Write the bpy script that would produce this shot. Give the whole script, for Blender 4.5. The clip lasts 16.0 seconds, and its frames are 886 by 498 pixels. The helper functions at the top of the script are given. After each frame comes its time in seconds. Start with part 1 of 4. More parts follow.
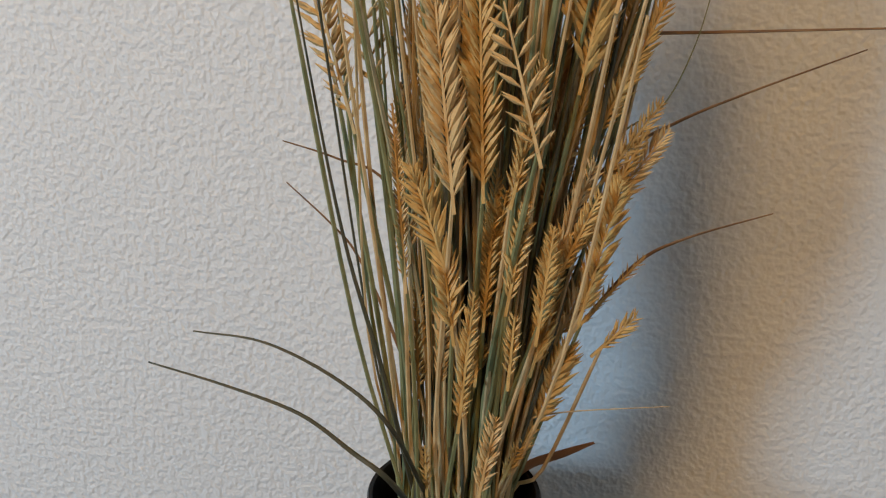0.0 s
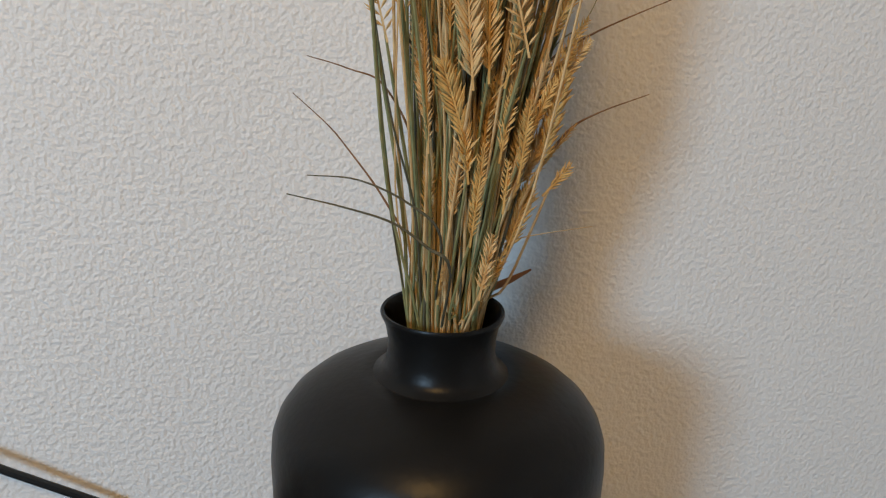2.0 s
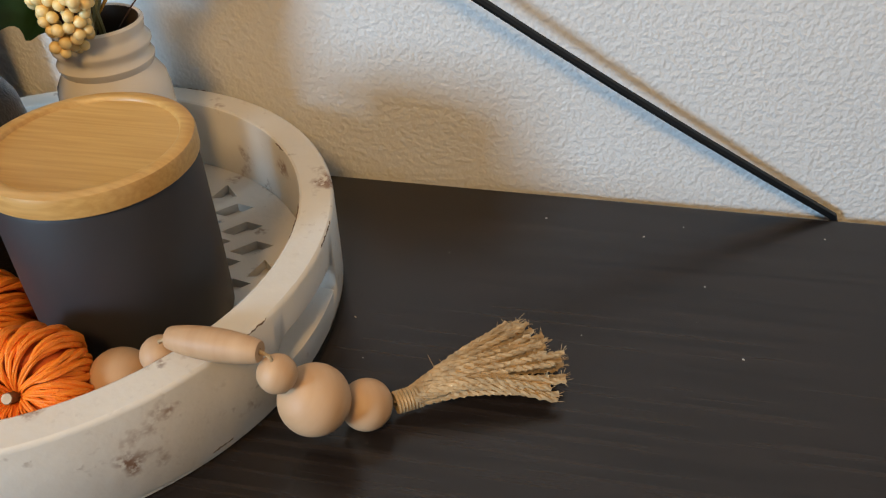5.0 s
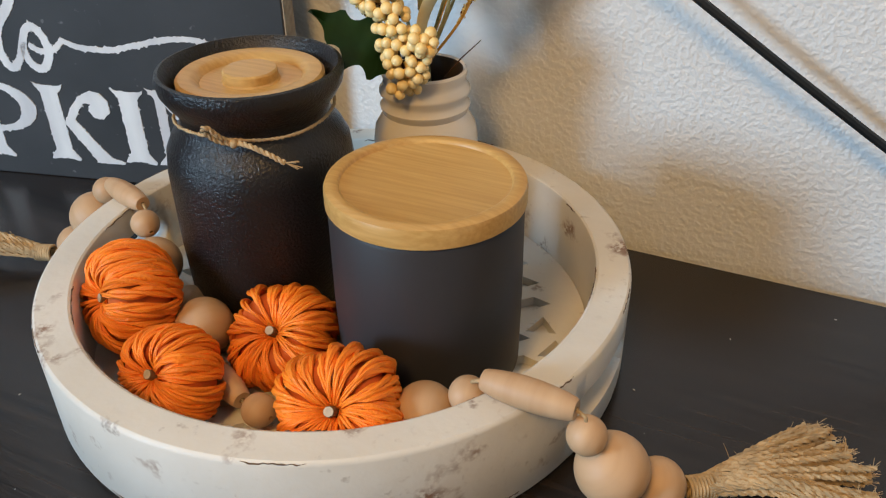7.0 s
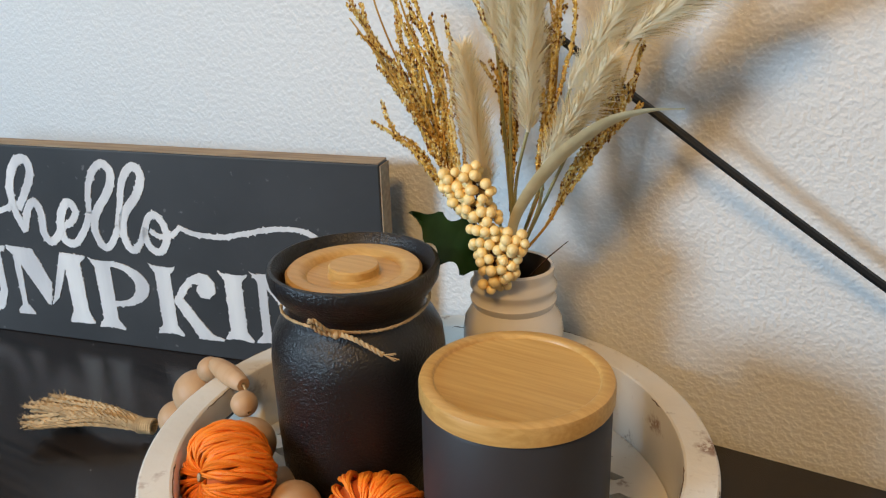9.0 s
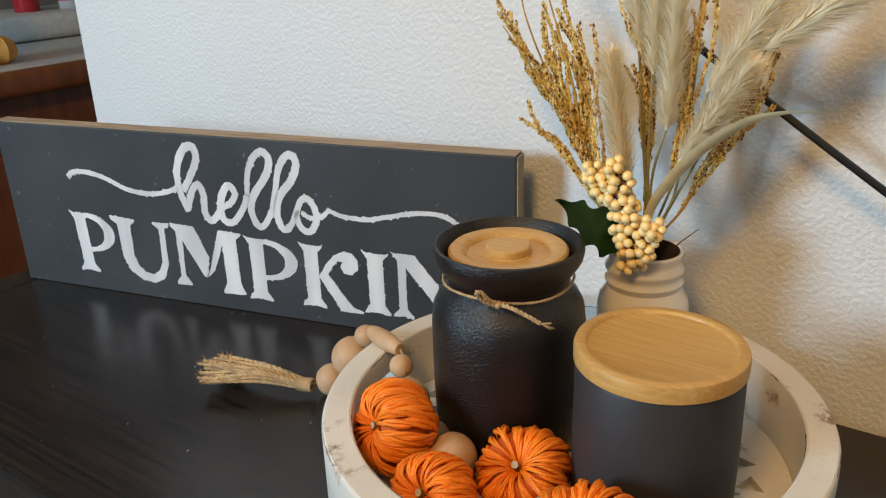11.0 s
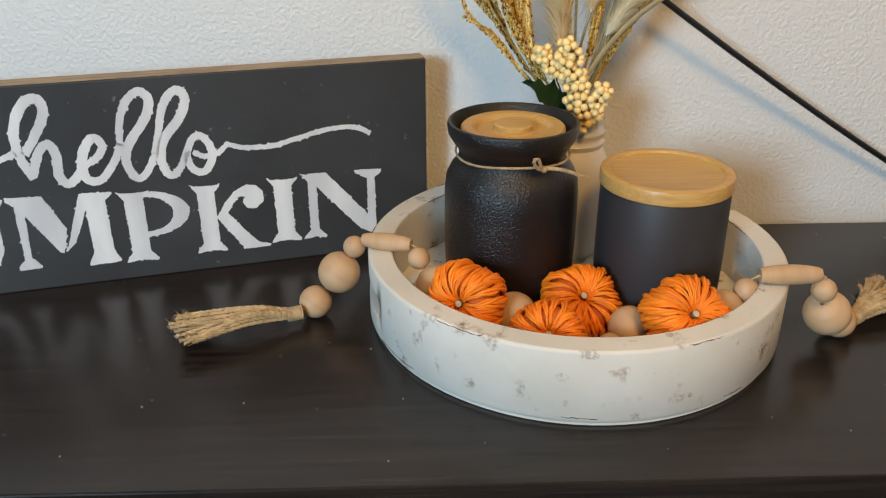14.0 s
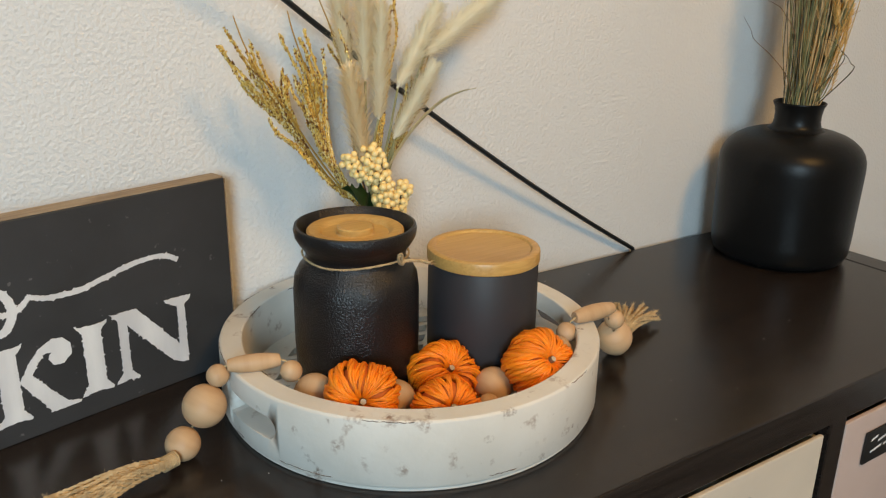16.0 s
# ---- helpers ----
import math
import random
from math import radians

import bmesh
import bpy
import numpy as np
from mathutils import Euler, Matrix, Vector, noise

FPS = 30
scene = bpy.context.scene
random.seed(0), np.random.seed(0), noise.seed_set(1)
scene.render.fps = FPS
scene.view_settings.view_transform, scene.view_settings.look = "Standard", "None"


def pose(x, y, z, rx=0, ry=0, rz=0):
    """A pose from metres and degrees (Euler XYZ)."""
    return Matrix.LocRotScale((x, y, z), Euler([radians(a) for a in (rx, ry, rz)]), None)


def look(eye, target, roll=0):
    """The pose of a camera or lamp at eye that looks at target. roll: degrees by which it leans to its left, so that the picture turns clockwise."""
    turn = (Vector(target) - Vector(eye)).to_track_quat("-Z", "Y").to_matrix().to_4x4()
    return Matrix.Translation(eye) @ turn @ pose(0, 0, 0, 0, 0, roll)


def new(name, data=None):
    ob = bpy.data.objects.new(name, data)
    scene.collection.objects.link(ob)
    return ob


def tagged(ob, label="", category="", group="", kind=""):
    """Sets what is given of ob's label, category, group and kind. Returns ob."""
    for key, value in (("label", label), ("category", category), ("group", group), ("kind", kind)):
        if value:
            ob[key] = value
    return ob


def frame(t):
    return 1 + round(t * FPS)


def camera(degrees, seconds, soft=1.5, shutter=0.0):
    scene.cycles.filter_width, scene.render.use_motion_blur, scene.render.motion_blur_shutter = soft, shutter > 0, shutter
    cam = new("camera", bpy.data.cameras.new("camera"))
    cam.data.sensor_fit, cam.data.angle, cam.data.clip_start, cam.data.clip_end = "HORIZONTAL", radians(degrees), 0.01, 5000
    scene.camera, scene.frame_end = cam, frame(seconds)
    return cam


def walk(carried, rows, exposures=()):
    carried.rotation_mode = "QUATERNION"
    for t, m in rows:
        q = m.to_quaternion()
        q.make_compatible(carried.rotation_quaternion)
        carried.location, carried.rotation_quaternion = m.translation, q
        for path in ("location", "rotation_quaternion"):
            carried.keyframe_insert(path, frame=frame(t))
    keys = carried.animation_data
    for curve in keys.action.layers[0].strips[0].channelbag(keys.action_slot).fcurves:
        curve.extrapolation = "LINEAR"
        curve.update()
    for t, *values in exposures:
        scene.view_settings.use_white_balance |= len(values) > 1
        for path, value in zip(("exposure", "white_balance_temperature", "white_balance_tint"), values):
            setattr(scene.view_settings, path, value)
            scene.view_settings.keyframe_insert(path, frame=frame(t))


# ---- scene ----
cam = camera(56.5, 16.0, soft=1.2)
walk(cam, [
    (0, look((0.1937, -0.3835, 0.3946), (-0.0374, 1.5063, -0.2180), 0.48)),
    (0.5, look((0.1882, -0.4557, 0.3926), (0.1277, 1.4621, -0.1715), 0.22)),
    (1, look((0.1918, -0.5055, 0.3950), (0.1944, 1.4039, -0.2003), -0.19)),
    (1.5, look((0.1592, -0.5122, 0.3894), (0.2690, 1.3879, -0.2251), 0.76)),
    (2, look((0.0897, -0.5116, 0.3773), (0.4409, 1.3555, -0.2476), 1.94)),
    (2.5, look((0.0149, -0.5204, 0.3545), (0.4761, 1.3193, -0.2801), 2.76)),
    (3, look((-0.0645, -0.5194, 0.3358), (0.2944, 1.2922, -0.4320), 2.35)),
    (3.5, look((-0.0850, -0.4840, 0.3350), (0.0750, 1.1906, -0.7467), 1.90)),
    (4, look((-0.1120, -0.4770, 0.3320), (-0.1400, 1.1403, -0.8442), 0.00)),
    (4.5, look((-0.1350, -0.4820, 0.3320), (-0.3210, 1.0972, -0.8811), -0.80)),
    (5, look((-0.1510, -0.4880, 0.3290), (-0.5059, 1.0527, -0.8958), -2.10)),
    (7.5, look((-0.2330, -0.5190, 0.3260), (-1.0219, 1.0269, -0.6679), -0.70)),
    (8, look((-0.2310, -0.5220, 0.3280), (-1.0717, 1.0585, -0.5637), -1.10)),
    (8.5, look((-0.2330, -0.5230, 0.3380), (-1.1328, 1.0716, -0.4668), -1.20)),
    (9, look((-0.2310, -0.5300, 0.3500), (-1.1940, 1.0691, -0.3680), -1.60)),
    (11.5, look((-0.2570, -0.6320, 0.3710), (-1.3520, 0.8580, -0.3910), -2.10)),
    (12, look((-0.3310, -0.6440, 0.3620), (-1.2748, 0.8966, -0.4958), -1.10)),
    (12.5, look((-0.4160, -0.6620, 0.3640), (-1.1321, 0.9692, -0.5451), -1.30)),
    (13, look((-0.4620, -0.6780, 0.3600), (-0.9581, 1.0334, -0.5482), 1.20)),
    (13.5, look((-0.5220, -0.7310, 0.3550), (-0.7410, 1.0497, -0.5288), 0.80)),
    (14, look((-0.5900, -0.7890, 0.3570), (-0.5400, 1.0113, -0.5127), -0.20)),
    (14.5, look((-0.6700, -0.7840, 0.3760), (-0.3310, 0.9812, -0.5011), -0.80)),
    (15, look((-0.7670, -0.7550, 0.3720), (-0.1259, 0.9324, -0.4892), -0.10)),
    (15.5, look((-0.8170, -0.7540, 0.3700), (0.0878, 0.8397, -0.4309), 1.30)),
    (16, look((-0.8260, -0.7570, 0.3770), (0.2255, 0.8112, -0.2827), 1.00)),
], exposures=[(0, -0.15, 5980, 10), (2, -0.10, 6000, 10), (3, -0.10, 6000, 10), (4, 0.02, 6000, 10), (5, 0.03, 5980, 10), (8.5, 0.06, 6080, 10), (9.5, -0.03, 6230, 10), (12.5, 0.03, 6420, 10), (14, -0.05, 6520, 10), (16, -0.12, 7000, 10)])

# World: z = 0 is the top of the shelf, y = 0 its back edge, x = 0 where the cable meets it.
TOP, FLOOR, CEIL = 0.0, -0.77, 1.65
WALL_Y, WALL_X, WALL_END = 0.012, 1.35, -1.266

# ---- light ----
world = bpy.data.worlds.new("world")
scene.world = world
world.use_nodes = True
bg = world.node_tree.nodes["Background"]
bg.inputs["Color"].default_value = (0.75, 0.85, 1.0, 1)
bg.inputs["Strength"].default_value = 0.25


def area_lamp(name, eye, target, sx, sy, watts, colour):
    data = bpy.data.lights.new(name, "AREA")
    data.shape, data.size, data.size_y, data.energy, data.color = "RECTANGLE", sx, sy, watts, colour
    ob = new(name, data)
    ob.matrix_world = look(eye, target)
    return ob


WIN_X, WIN_Y, WIN_Z = -1.75, -2.3, 0.82
area_lamp("window_daylight", (WIN_X, WIN_Y + 0.02, WIN_Z), (-0.2, -0.12, 0.1), 0.54, 0.66, 57, (0.56, 0.80, 1.0))
area_lamp("ceiling_lamp_light", (-0.32, -1.45, 1.52), (-0.2, 0, 0.1), 0.34, 0.34, 18.2, (1.0, 0.565, 0.165))


# ---- materials ----
def mat(name, base, rough=0.5, metal=0.0, scale=20.0, vary=0.15, second=None, bump=0.0, bscale=200.0, stretch=(1, 1, 1), coat=0.0, spec=0.5, detail=5.0, per_object=0.0, fleck=None, fscale=30.0, fcut=0.62):
    m = bpy.data.materials.new(name)
    m.use_nodes = True
    nt = m.node_tree
    b = nt.nodes["Principled BSDF"]
    b.inputs["Roughness"].default_value = rough
    b.inputs["Metallic"].default_value = metal
    b.inputs["Coat Weight"].default_value = coat
    b.inputs["Coat Roughness"].default_value = 0.15
    b.inputs["Specular IOR Level"].default_value = spec
    tc = nt.nodes.new("ShaderNodeTexCoord")
    mp = nt.nodes.new("ShaderNodeMapping")
    mp.inputs["Scale"].default_value = stretch
    nt.links.new(tc.outputs["Object"], mp.inputs["Vector"])
    n1 = nt.nodes.new("ShaderNodeTexNoise")
    n1.inputs["Scale"].default_value, n1.inputs["Detail"].default_value = scale, detail
    nt.links.new(mp.outputs[0], n1.inputs["Vector"])
    ramp = nt.nodes.new("ShaderNodeValToRGB")
    second = second or tuple(c * (1 - vary) for c in base)
    ramp.color_ramp.elements[0].position, ramp.color_ramp.elements[1].position = 0.35, 0.68
    ramp.color_ramp.elements[0].color, ramp.color_ramp.elements[1].color = (*second, 1), (*base, 1)
    nt.links.new(n1.outputs["Fac"], ramp.inputs["Fac"])
    colour = ramp.outputs["Color"]
    if fleck:
        n3 = nt.nodes.new("ShaderNodeTexNoise")
        n3.inputs["Scale"].default_value, n3.inputs["Detail"].default_value = fscale, 6
        nt.links.new(mp.outputs[0], n3.inputs["Vector"])
        r3 = nt.nodes.new("ShaderNodeValToRGB")
        r3.color_ramp.elements[0].position, r3.color_ramp.elements[1].position = fcut, fcut + 0.05
        nt.links.new(n3.outputs["Fac"], r3.inputs["Fac"])
        mx = nt.nodes.new("ShaderNodeMixRGB")
        mx.inputs["Color2"].default_value = (*fleck, 1)
        nt.links.new(r3.outputs["Color"], mx.inputs["Fac"])
        nt.links.new(colour, mx.inputs["Color1"])
        colour = mx.outputs["Color"]
    if per_object:
        info = nt.nodes.new("ShaderNodeObjectInfo")
        hsv = nt.nodes.new("ShaderNodeHueSaturation")
        rng = nt.nodes.new("ShaderNodeMapRange")
        rng.inputs["To Min"].default_value, rng.inputs["To Max"].default_value = 1 - per_object, 1 + per_object
        nt.links.new(info.outputs["Random"], rng.inputs["Value"])
        nt.links.new(rng.outputs[0], hsv.inputs["Value"])
        nt.links.new(colour, hsv.inputs["Color"])
        colour = hsv.outputs["Color"]
    nt.links.new(colour, b.inputs["Base Color"])
    if bump:
        n2 = nt.nodes.new("ShaderNodeTexNoise")
        n2.inputs["Scale"].default_value, n2.inputs["Detail"].default_value = bscale, 4
        nt.links.new(mp.outputs[0], n2.inputs["Vector"])
        bp = nt.nodes.new("ShaderNodeBump")
        bp.inputs["Strength"].default_value, bp.inputs["Distance"].default_value = bump, 0.002
        nt.links.new(n2.outputs["Fac"], bp.inputs["Height"])
        nt.links.new(bp.outputs[0], b.inputs["Normal"])
    return m


def knockdown_wall():
    m = mat("wall_paint", (0.74, 0.735, 0.72), 0.7, scale=2.5, vary=0.04)
    nt = m.node_tree
    tc = nt.nodes["Texture Coordinate"]
    n1 = nt.nodes.new("ShaderNodeTexNoise")
    n1.inputs["Scale"].default_value, n1.inputs["Detail"].default_value, n1.inputs["Distortion"].default_value = 250, 1.2, 0.0
    nt.links.new(tc.outputs["Object"], n1.inputs["Vector"])
    ramp = nt.nodes.new("ShaderNodeValToRGB")
    ramp.color_ramp.elements[0].position, ramp.color_ramp.elements[1].position = 0.36, 0.66
    nt.links.new(n1.outputs["Fac"], ramp.inputs["Fac"])
    n2 = nt.nodes.new("ShaderNodeTexNoise")
    n2.inputs["Scale"].default_value, n2.inputs["Detail"].default_value = 600, 2
    nt.links.new(tc.outputs["Object"], n2.inputs["Vector"])
    add = nt.nodes.new("ShaderNodeMath")
    add.operation = "MULTIPLY_ADD"
    add.inputs[1].default_value = 0.15
    nt.links.new(n2.outputs["Fac"], add.inputs[0])
    nt.links.new(ramp.outputs["Color"], add.inputs[2])
    bp = nt.nodes.new("ShaderNodeBump")
    bp.inputs["Strength"].default_value, bp.inputs["Distance"].default_value = 0.52, 0.0010
    nt.links.new(add.outputs[0], bp.inputs["Height"])
    nt.links.new(bp.outputs[0], nt.nodes["Principled BSDF"].inputs["Normal"])
    return m


M_WALL = knockdown_wall()
# Taupe, ceiling and floor tones are picked for how much light they bounce.
M_TAUPE = mat("taupe_paint", (0.33, 0.29, 0.25), 0.8, scale=3, vary=0.08)
M_CEIL = mat("ceiling_paint", (0.60, 0.57, 0.53), 0.9, scale=3, vary=0.05)
M_FLOOR = mat("unseen_floor_brown", (0.17, 0.14, 0.115), 0.95, scale=60, vary=0.3, bump=0.5)
M_SHELF = mat("black_brown_foil", (0.026, 0.019, 0.0158), 0.255, scale=24, second=(0.0095, 0.0073, 0.0065), stretch=(0.3, 9, 9), bump=0.04, bscale=70)
def scuffed_paint():
    m = mat("distressed_white_paint", (0.73, 0.70, 0.64), 0.5, scale=14, second=(0.64, 0.605, 0.54), bump=0.2, bscale=120)
    nt = m.node_tree
    tc = nt.nodes["Texture Coordinate"]
    pb = nt.nodes["Principled BSDF"]
    colour = pb.inputs["Base Color"].links[0].from_socket
    for patch, fine, cut_a, cut_b, tone, strength in ((36, 330, 0.615, 0.37, (0.24, 0.14, 0.09), 1.0), (60, 420, 0.655, 0.36, (0.18, 0.11, 0.07), 0.95), (11, 190, 0.56, 0.60, (0.40, 0.34, 0.29), 0.55)):
        ramps = []
        for sc, cutoff, soft in ((patch, cut_a, 0.11), (fine, cut_b, 0.18)):
            n = nt.nodes.new("ShaderNodeTexNoise")
            n.inputs["Scale"].default_value, n.inputs["Detail"].default_value = sc, 4
            nt.links.new(tc.outputs["Object"], n.inputs["Vector"])
            rp = nt.nodes.new("ShaderNodeMapRange")
            rp.inputs["From Min"].default_value, rp.inputs["From Max"].default_value = cutoff, cutoff + soft
            nt.links.new(n.outputs["Fac"], rp.inputs["Value"])
            ramps.append(rp)
        mul = nt.nodes.new("ShaderNodeMath")
        mul.operation = "MULTIPLY"
        nt.links.new(ramps[0].outputs[0], mul.inputs[0])
        nt.links.new(ramps[1].outputs[0], mul.inputs[1])
        amt = nt.nodes.new("ShaderNodeMath")
        amt.operation = "MULTIPLY"
        amt.inputs[1].default_value = strength
        nt.links.new(mul.outputs[0], amt.inputs[0])
        mx = nt.nodes.new("ShaderNodeMixRGB")
        mx.inputs["Color2"].default_value = (*tone, 1)
        nt.links.new(amt.outputs[0], mx.inputs["Fac"])
        nt.links.new(colour, mx.inputs["Color1"])
        colour = mx.outputs["Color"]
    nt.links.new(colour, pb.inputs["Base Color"])
    return m


M_TRAY = scuffed_paint()
M_TRAYWOOD = mat("worn_brown_edge", (0.16, 0.10, 0.06), 0.7, scale=60, vary=0.4)
M_BAMBOO = mat("bamboo", (0.60, 0.365, 0.12), 0.38, scale=16, second=(0.50, 0.285, 0.08), stretch=(1.2, 26, 26), bump=0.05, bscale=150)
M_GREY = mat("matt_charcoal_glaze", (0.033, 0.031, 0.034), 0.55, scale=8, vary=0.15)
M_BLACK = mat("black_stoneware_glaze", (0.012, 0.010, 0.010), 0.31, scale=30, vary=0.3, bump=0.5, bscale=620)
M_VASE = mat("black_satin_ceramic", (0.008, 0.008, 0.008), 0.36, scale=12, vary=0.25, bump=0.09, bscale=240, spec=0.17)
M_WHITEJAR = mat("cream_glaze", (0.80, 0.755, 0.69), 0.2, scale=9, vary=0.1, coat=0.4, fleck=(0.15, 0.10, 0.07), fscale=60, fcut=0.74)
# Dark brown holds the shade inside the stem-filled jar mouth.
M_INSIDE = mat("jar_mouth_shade", (0.05, 0.035, 0.025), 0.6, scale=40)
M_SIGN = mat("chalkboard_paint", (0.046, 0.047, 0.050), 0.6, scale=9, vary=0.4, bump=0.06, bscale=160, fleck=(0.12, 0.12, 0.12), fscale=120, fcut=0.665)
M_PINE = mat("raw_pine", (0.40, 0.30, 0.19), 0.7, scale=14, second=(0.26, 0.18, 0.11), stretch=(1.5, 14, 14))
M_LETTER = mat("white_brushed_paint", (0.82, 0.82, 0.82), 0.6, scale=30, second=(0.60, 0.60, 0.62), stretch=(1, 1, 0.25), bump=0.1, fleck=(0.25, 0.25, 0.26), fscale=230, fcut=0.72)
M_BEAD = mat("raw_beech", (0.58, 0.38, 0.22), 0.55, scale=12, second=(0.50, 0.31, 0.165), stretch=(1, 1, 8), per_object=0.06)
M_JUTE = mat("jute_fibre", (0.62, 0.44, 0.235), 0.85, scale=120, vary=0.4, bump=0.4, bscale=900)
M_RAFFIA = mat("orange_paper_raffia", (1.0, 0.285, 0.014), 0.42, scale=90, second=(0.94, 0.225, 0.009), bump=0.5, bscale=900, per_object=0.09)
# Raffia orange darkened: the shade in the gaps between cords is painted in.
M_RAFFIACORE = mat("raffia_gap_shade", (0.62, 0.115, 0.006), 0.8, scale=90)
M_STEM = mat("cut_twig", (0.25, 0.15, 0.07), 0.8, scale=120, vary=0.5)
M_CABLE = mat("black_cable_sheath", (0.008, 0.010, 0.012), 0.4, scale=50)


# ---- mesh helpers ----
def part(name, bm, material, parent=None, label="", smooth=True, category="", group="", kind=""):
    me = bpy.data.meshes.new(name)
    bm.to_mesh(me)
    bm.free()
    for m in (material if isinstance(material, (list, tuple)) else [material]):
        me.materials.append(m)
    if smooth:
        for p in me.polygons:
            p.use_smooth = True
        me.set_sharp_from_angle(angle=radians(38))
    ob = new(name, me)
    if parent:
        ob.parent = parent
    return tagged(ob, label, category, group, kind)


def holder(name, m, label, category, group=""):
    ob = new(name)
    ob.empty_display_size = 0.02
    ob.matrix_world = m
    return tagged(ob, label, category, group)


def box(x0, y0, z0, x1, y1, z1, bevel=0.0, seg=2, bm=None):
    b = bmesh.new()
    vs = [b.verts.new((x, y, z)) for x in (x0, x1) for y in (y0, y1) for z in (z0, z1)]
    for f in ((0, 1, 3, 2), (4, 6, 7, 5), (0, 4, 5, 1), (2, 3, 7, 6), (0, 2, 6, 4), (1, 5, 7, 3)):
        b.faces.new([vs[i] for i in f])
    if bevel:
        bmesh.ops.bevel(b, geom=b.edges[:], offset=bevel, segments=seg, affect="EDGES", profile=0.5)
    bmesh.ops.recalc_face_normals(b, faces=b.faces[:])
    return b


def lathe(profile, n=64, closed=False):
    """A surface of revolution from (radius, height) pairs."""
    b = bmesh.new()
    rings = []
    for r, z in profile:
        if r < 1e-6:
            rings.append([b.verts.new((0, 0, z))])
        else:
            rings.append([b.verts.new((r * math.cos(2 * math.pi * i / n), r * math.sin(2 * math.pi * i / n), z)) for i in range(n)])
    pairs = list(zip(rings, rings[1:])) + ([(rings[-1], rings[0])] if closed else [])
    for a, c in pairs:
        for i in range(n):
            j = (i + 1) % n
            q = [a[i % len(a)], a[j % len(a)], c[j % len(c)], c[i % len(c)]]
            q = [v for k, v in enumerate(q) if v not in q[:k]]
            if len(q) > 2:
                b.faces.new(q)
    bmesh.ops.recalc_face_normals(b, faces=b.faces[:])
    return b


def tube(b, pts, radii, n=6, flat=1.0):
    """Adds a tube through pts to the bmesh b."""
    pts = [Vector(p) for p in pts]
    if not isinstance(radii, (list, tuple)):
        radii = [radii] * len(pts)
    side = None
    rings = []
    for i, p in enumerate(pts):
        d = (pts[min(i + 1, len(pts) - 1)] - pts[max(i - 1, 0)]).normalized()
        if side is None:
            side = d.orthogonal().normalized()
        side = (side - d * side.dot(d)).normalized()
        up = d.cross(side)
        rings.append([b.verts.new(p + (side * math.cos(2 * math.pi * k / n) + up * math.sin(2 * math.pi * k / n) * flat) * radii[i]) for k in range(n)])
    for a, c in zip(rings, rings[1:]):
        for k in range(n):
            b.faces.new((a[k], a[(k + 1) % n], c[(k + 1) % n], c[k]))
    b.faces.new(rings[0][::-1])
    b.faces.new(rings[-1])


# ---- the room ----
part("wall_back", box(WALL_END, WALL_Y, FLOOR, WALL_X + 0.12, WALL_Y + 0.12, CEIL), M_WALL, smooth=False, label="off-white wall with knockdown plaster texture", category="wall", kind="structure")
# Side wall out of view, added to close the room.
part("wall_side", box(WALL_X, WIN_Y - 0.12, FLOOR, WALL_X + 0.12, WALL_Y - 0.001, CEIL), M_WALL, smooth=False, label="unseen off-white side wall added to close the room", category="wall", kind="structure")
LX = -3.7
part("wall_left", box(LX - 0.12, WIN_Y, FLOOR, LX, 3.0, CEIL), M_TAUPE, smooth=False, label="plain taupe far wall", category="wall", kind="structure")
# Front wall out of view, added to hold the window and limit bounce light.
for x0, z0, x1, z1 in ((LX, FLOOR, WIN_X - 0.5, CEIL), (WIN_X + 0.5, FLOOR, WALL_X, CEIL), (WIN_X - 0.5, FLOOR, WIN_X + 0.5, WIN_Z - 0.55), (WIN_X - 0.5, WIN_Z + 0.55, WIN_X + 0.5, CEIL)):
    part("wall_front", box(x0, WIN_Y - 0.12, z0, x1, WIN_Y, z1), M_TAUPE, smooth=False, label="unseen taupe wall added round the window, limits bounce light", category="wall", kind="structure")
# Pale panel out of view, added to close the opening behind the daylight lamp.
part("window_1", box(WIN_X - 0.56, WIN_Y - 0.131, WIN_Z - 0.6, WIN_X + 0.56, WIN_Y - 0.121, WIN_Z + 0.6), M_CEIL, smooth=False, label="unseen pale panel added to close the window opening", category="window", kind="structure")
part("wall_far", box(-3.82, 3.0, FLOOR, WALL_X + 0.12, 3.12, CEIL), M_WALL, smooth=False, label="plain off-white kitchen wall", category="wall", kind="structure")
# Floor and ceiling out of view, added with tones that limit bounce light.
part("floor", box(-5.2, -4.2, FLOOR - 0.05, 1.6, 3.2, FLOOR), M_FLOOR, smooth=False, label="unseen brown floor, tone set to limit bounce light", category="floor", kind="structure")
part("ceiling", box(-5.2, -4.2, CEIL, 1.6, 3.2, CEIL + 0.05), M_CEIL, smooth=False, label="unseen beige ceiling, tone set to limit bounce light", category="ceiling", kind="structure")

# ---- the shelf unit ----
SX0, SX1, DEPTH, THICK = -1.186, 0.266, 0.39, 0.038
shelf = holder("shelf_unit", pose(0, 0, 0), "black-brown wood-effect cube shelf unit against the wall", "shelf unit")
part("top_panel", box(SX0 + 0.0395, -DEPTH, -THICK, SX1 - 0.0395, 0, 0, 0.0015), M_SHELF, shelf, smooth=False)
part("side_panel", box(SX0, -DEPTH, FLOOR, SX0 + THICK, 0, 0, 0.0015), M_SHELF, shelf, smooth=False)
part("side_panel", box(SX1 - THICK, -DEPTH, FLOOR, SX1, 0, 0, 0.0015), M_SHELF, shelf, smooth=False)
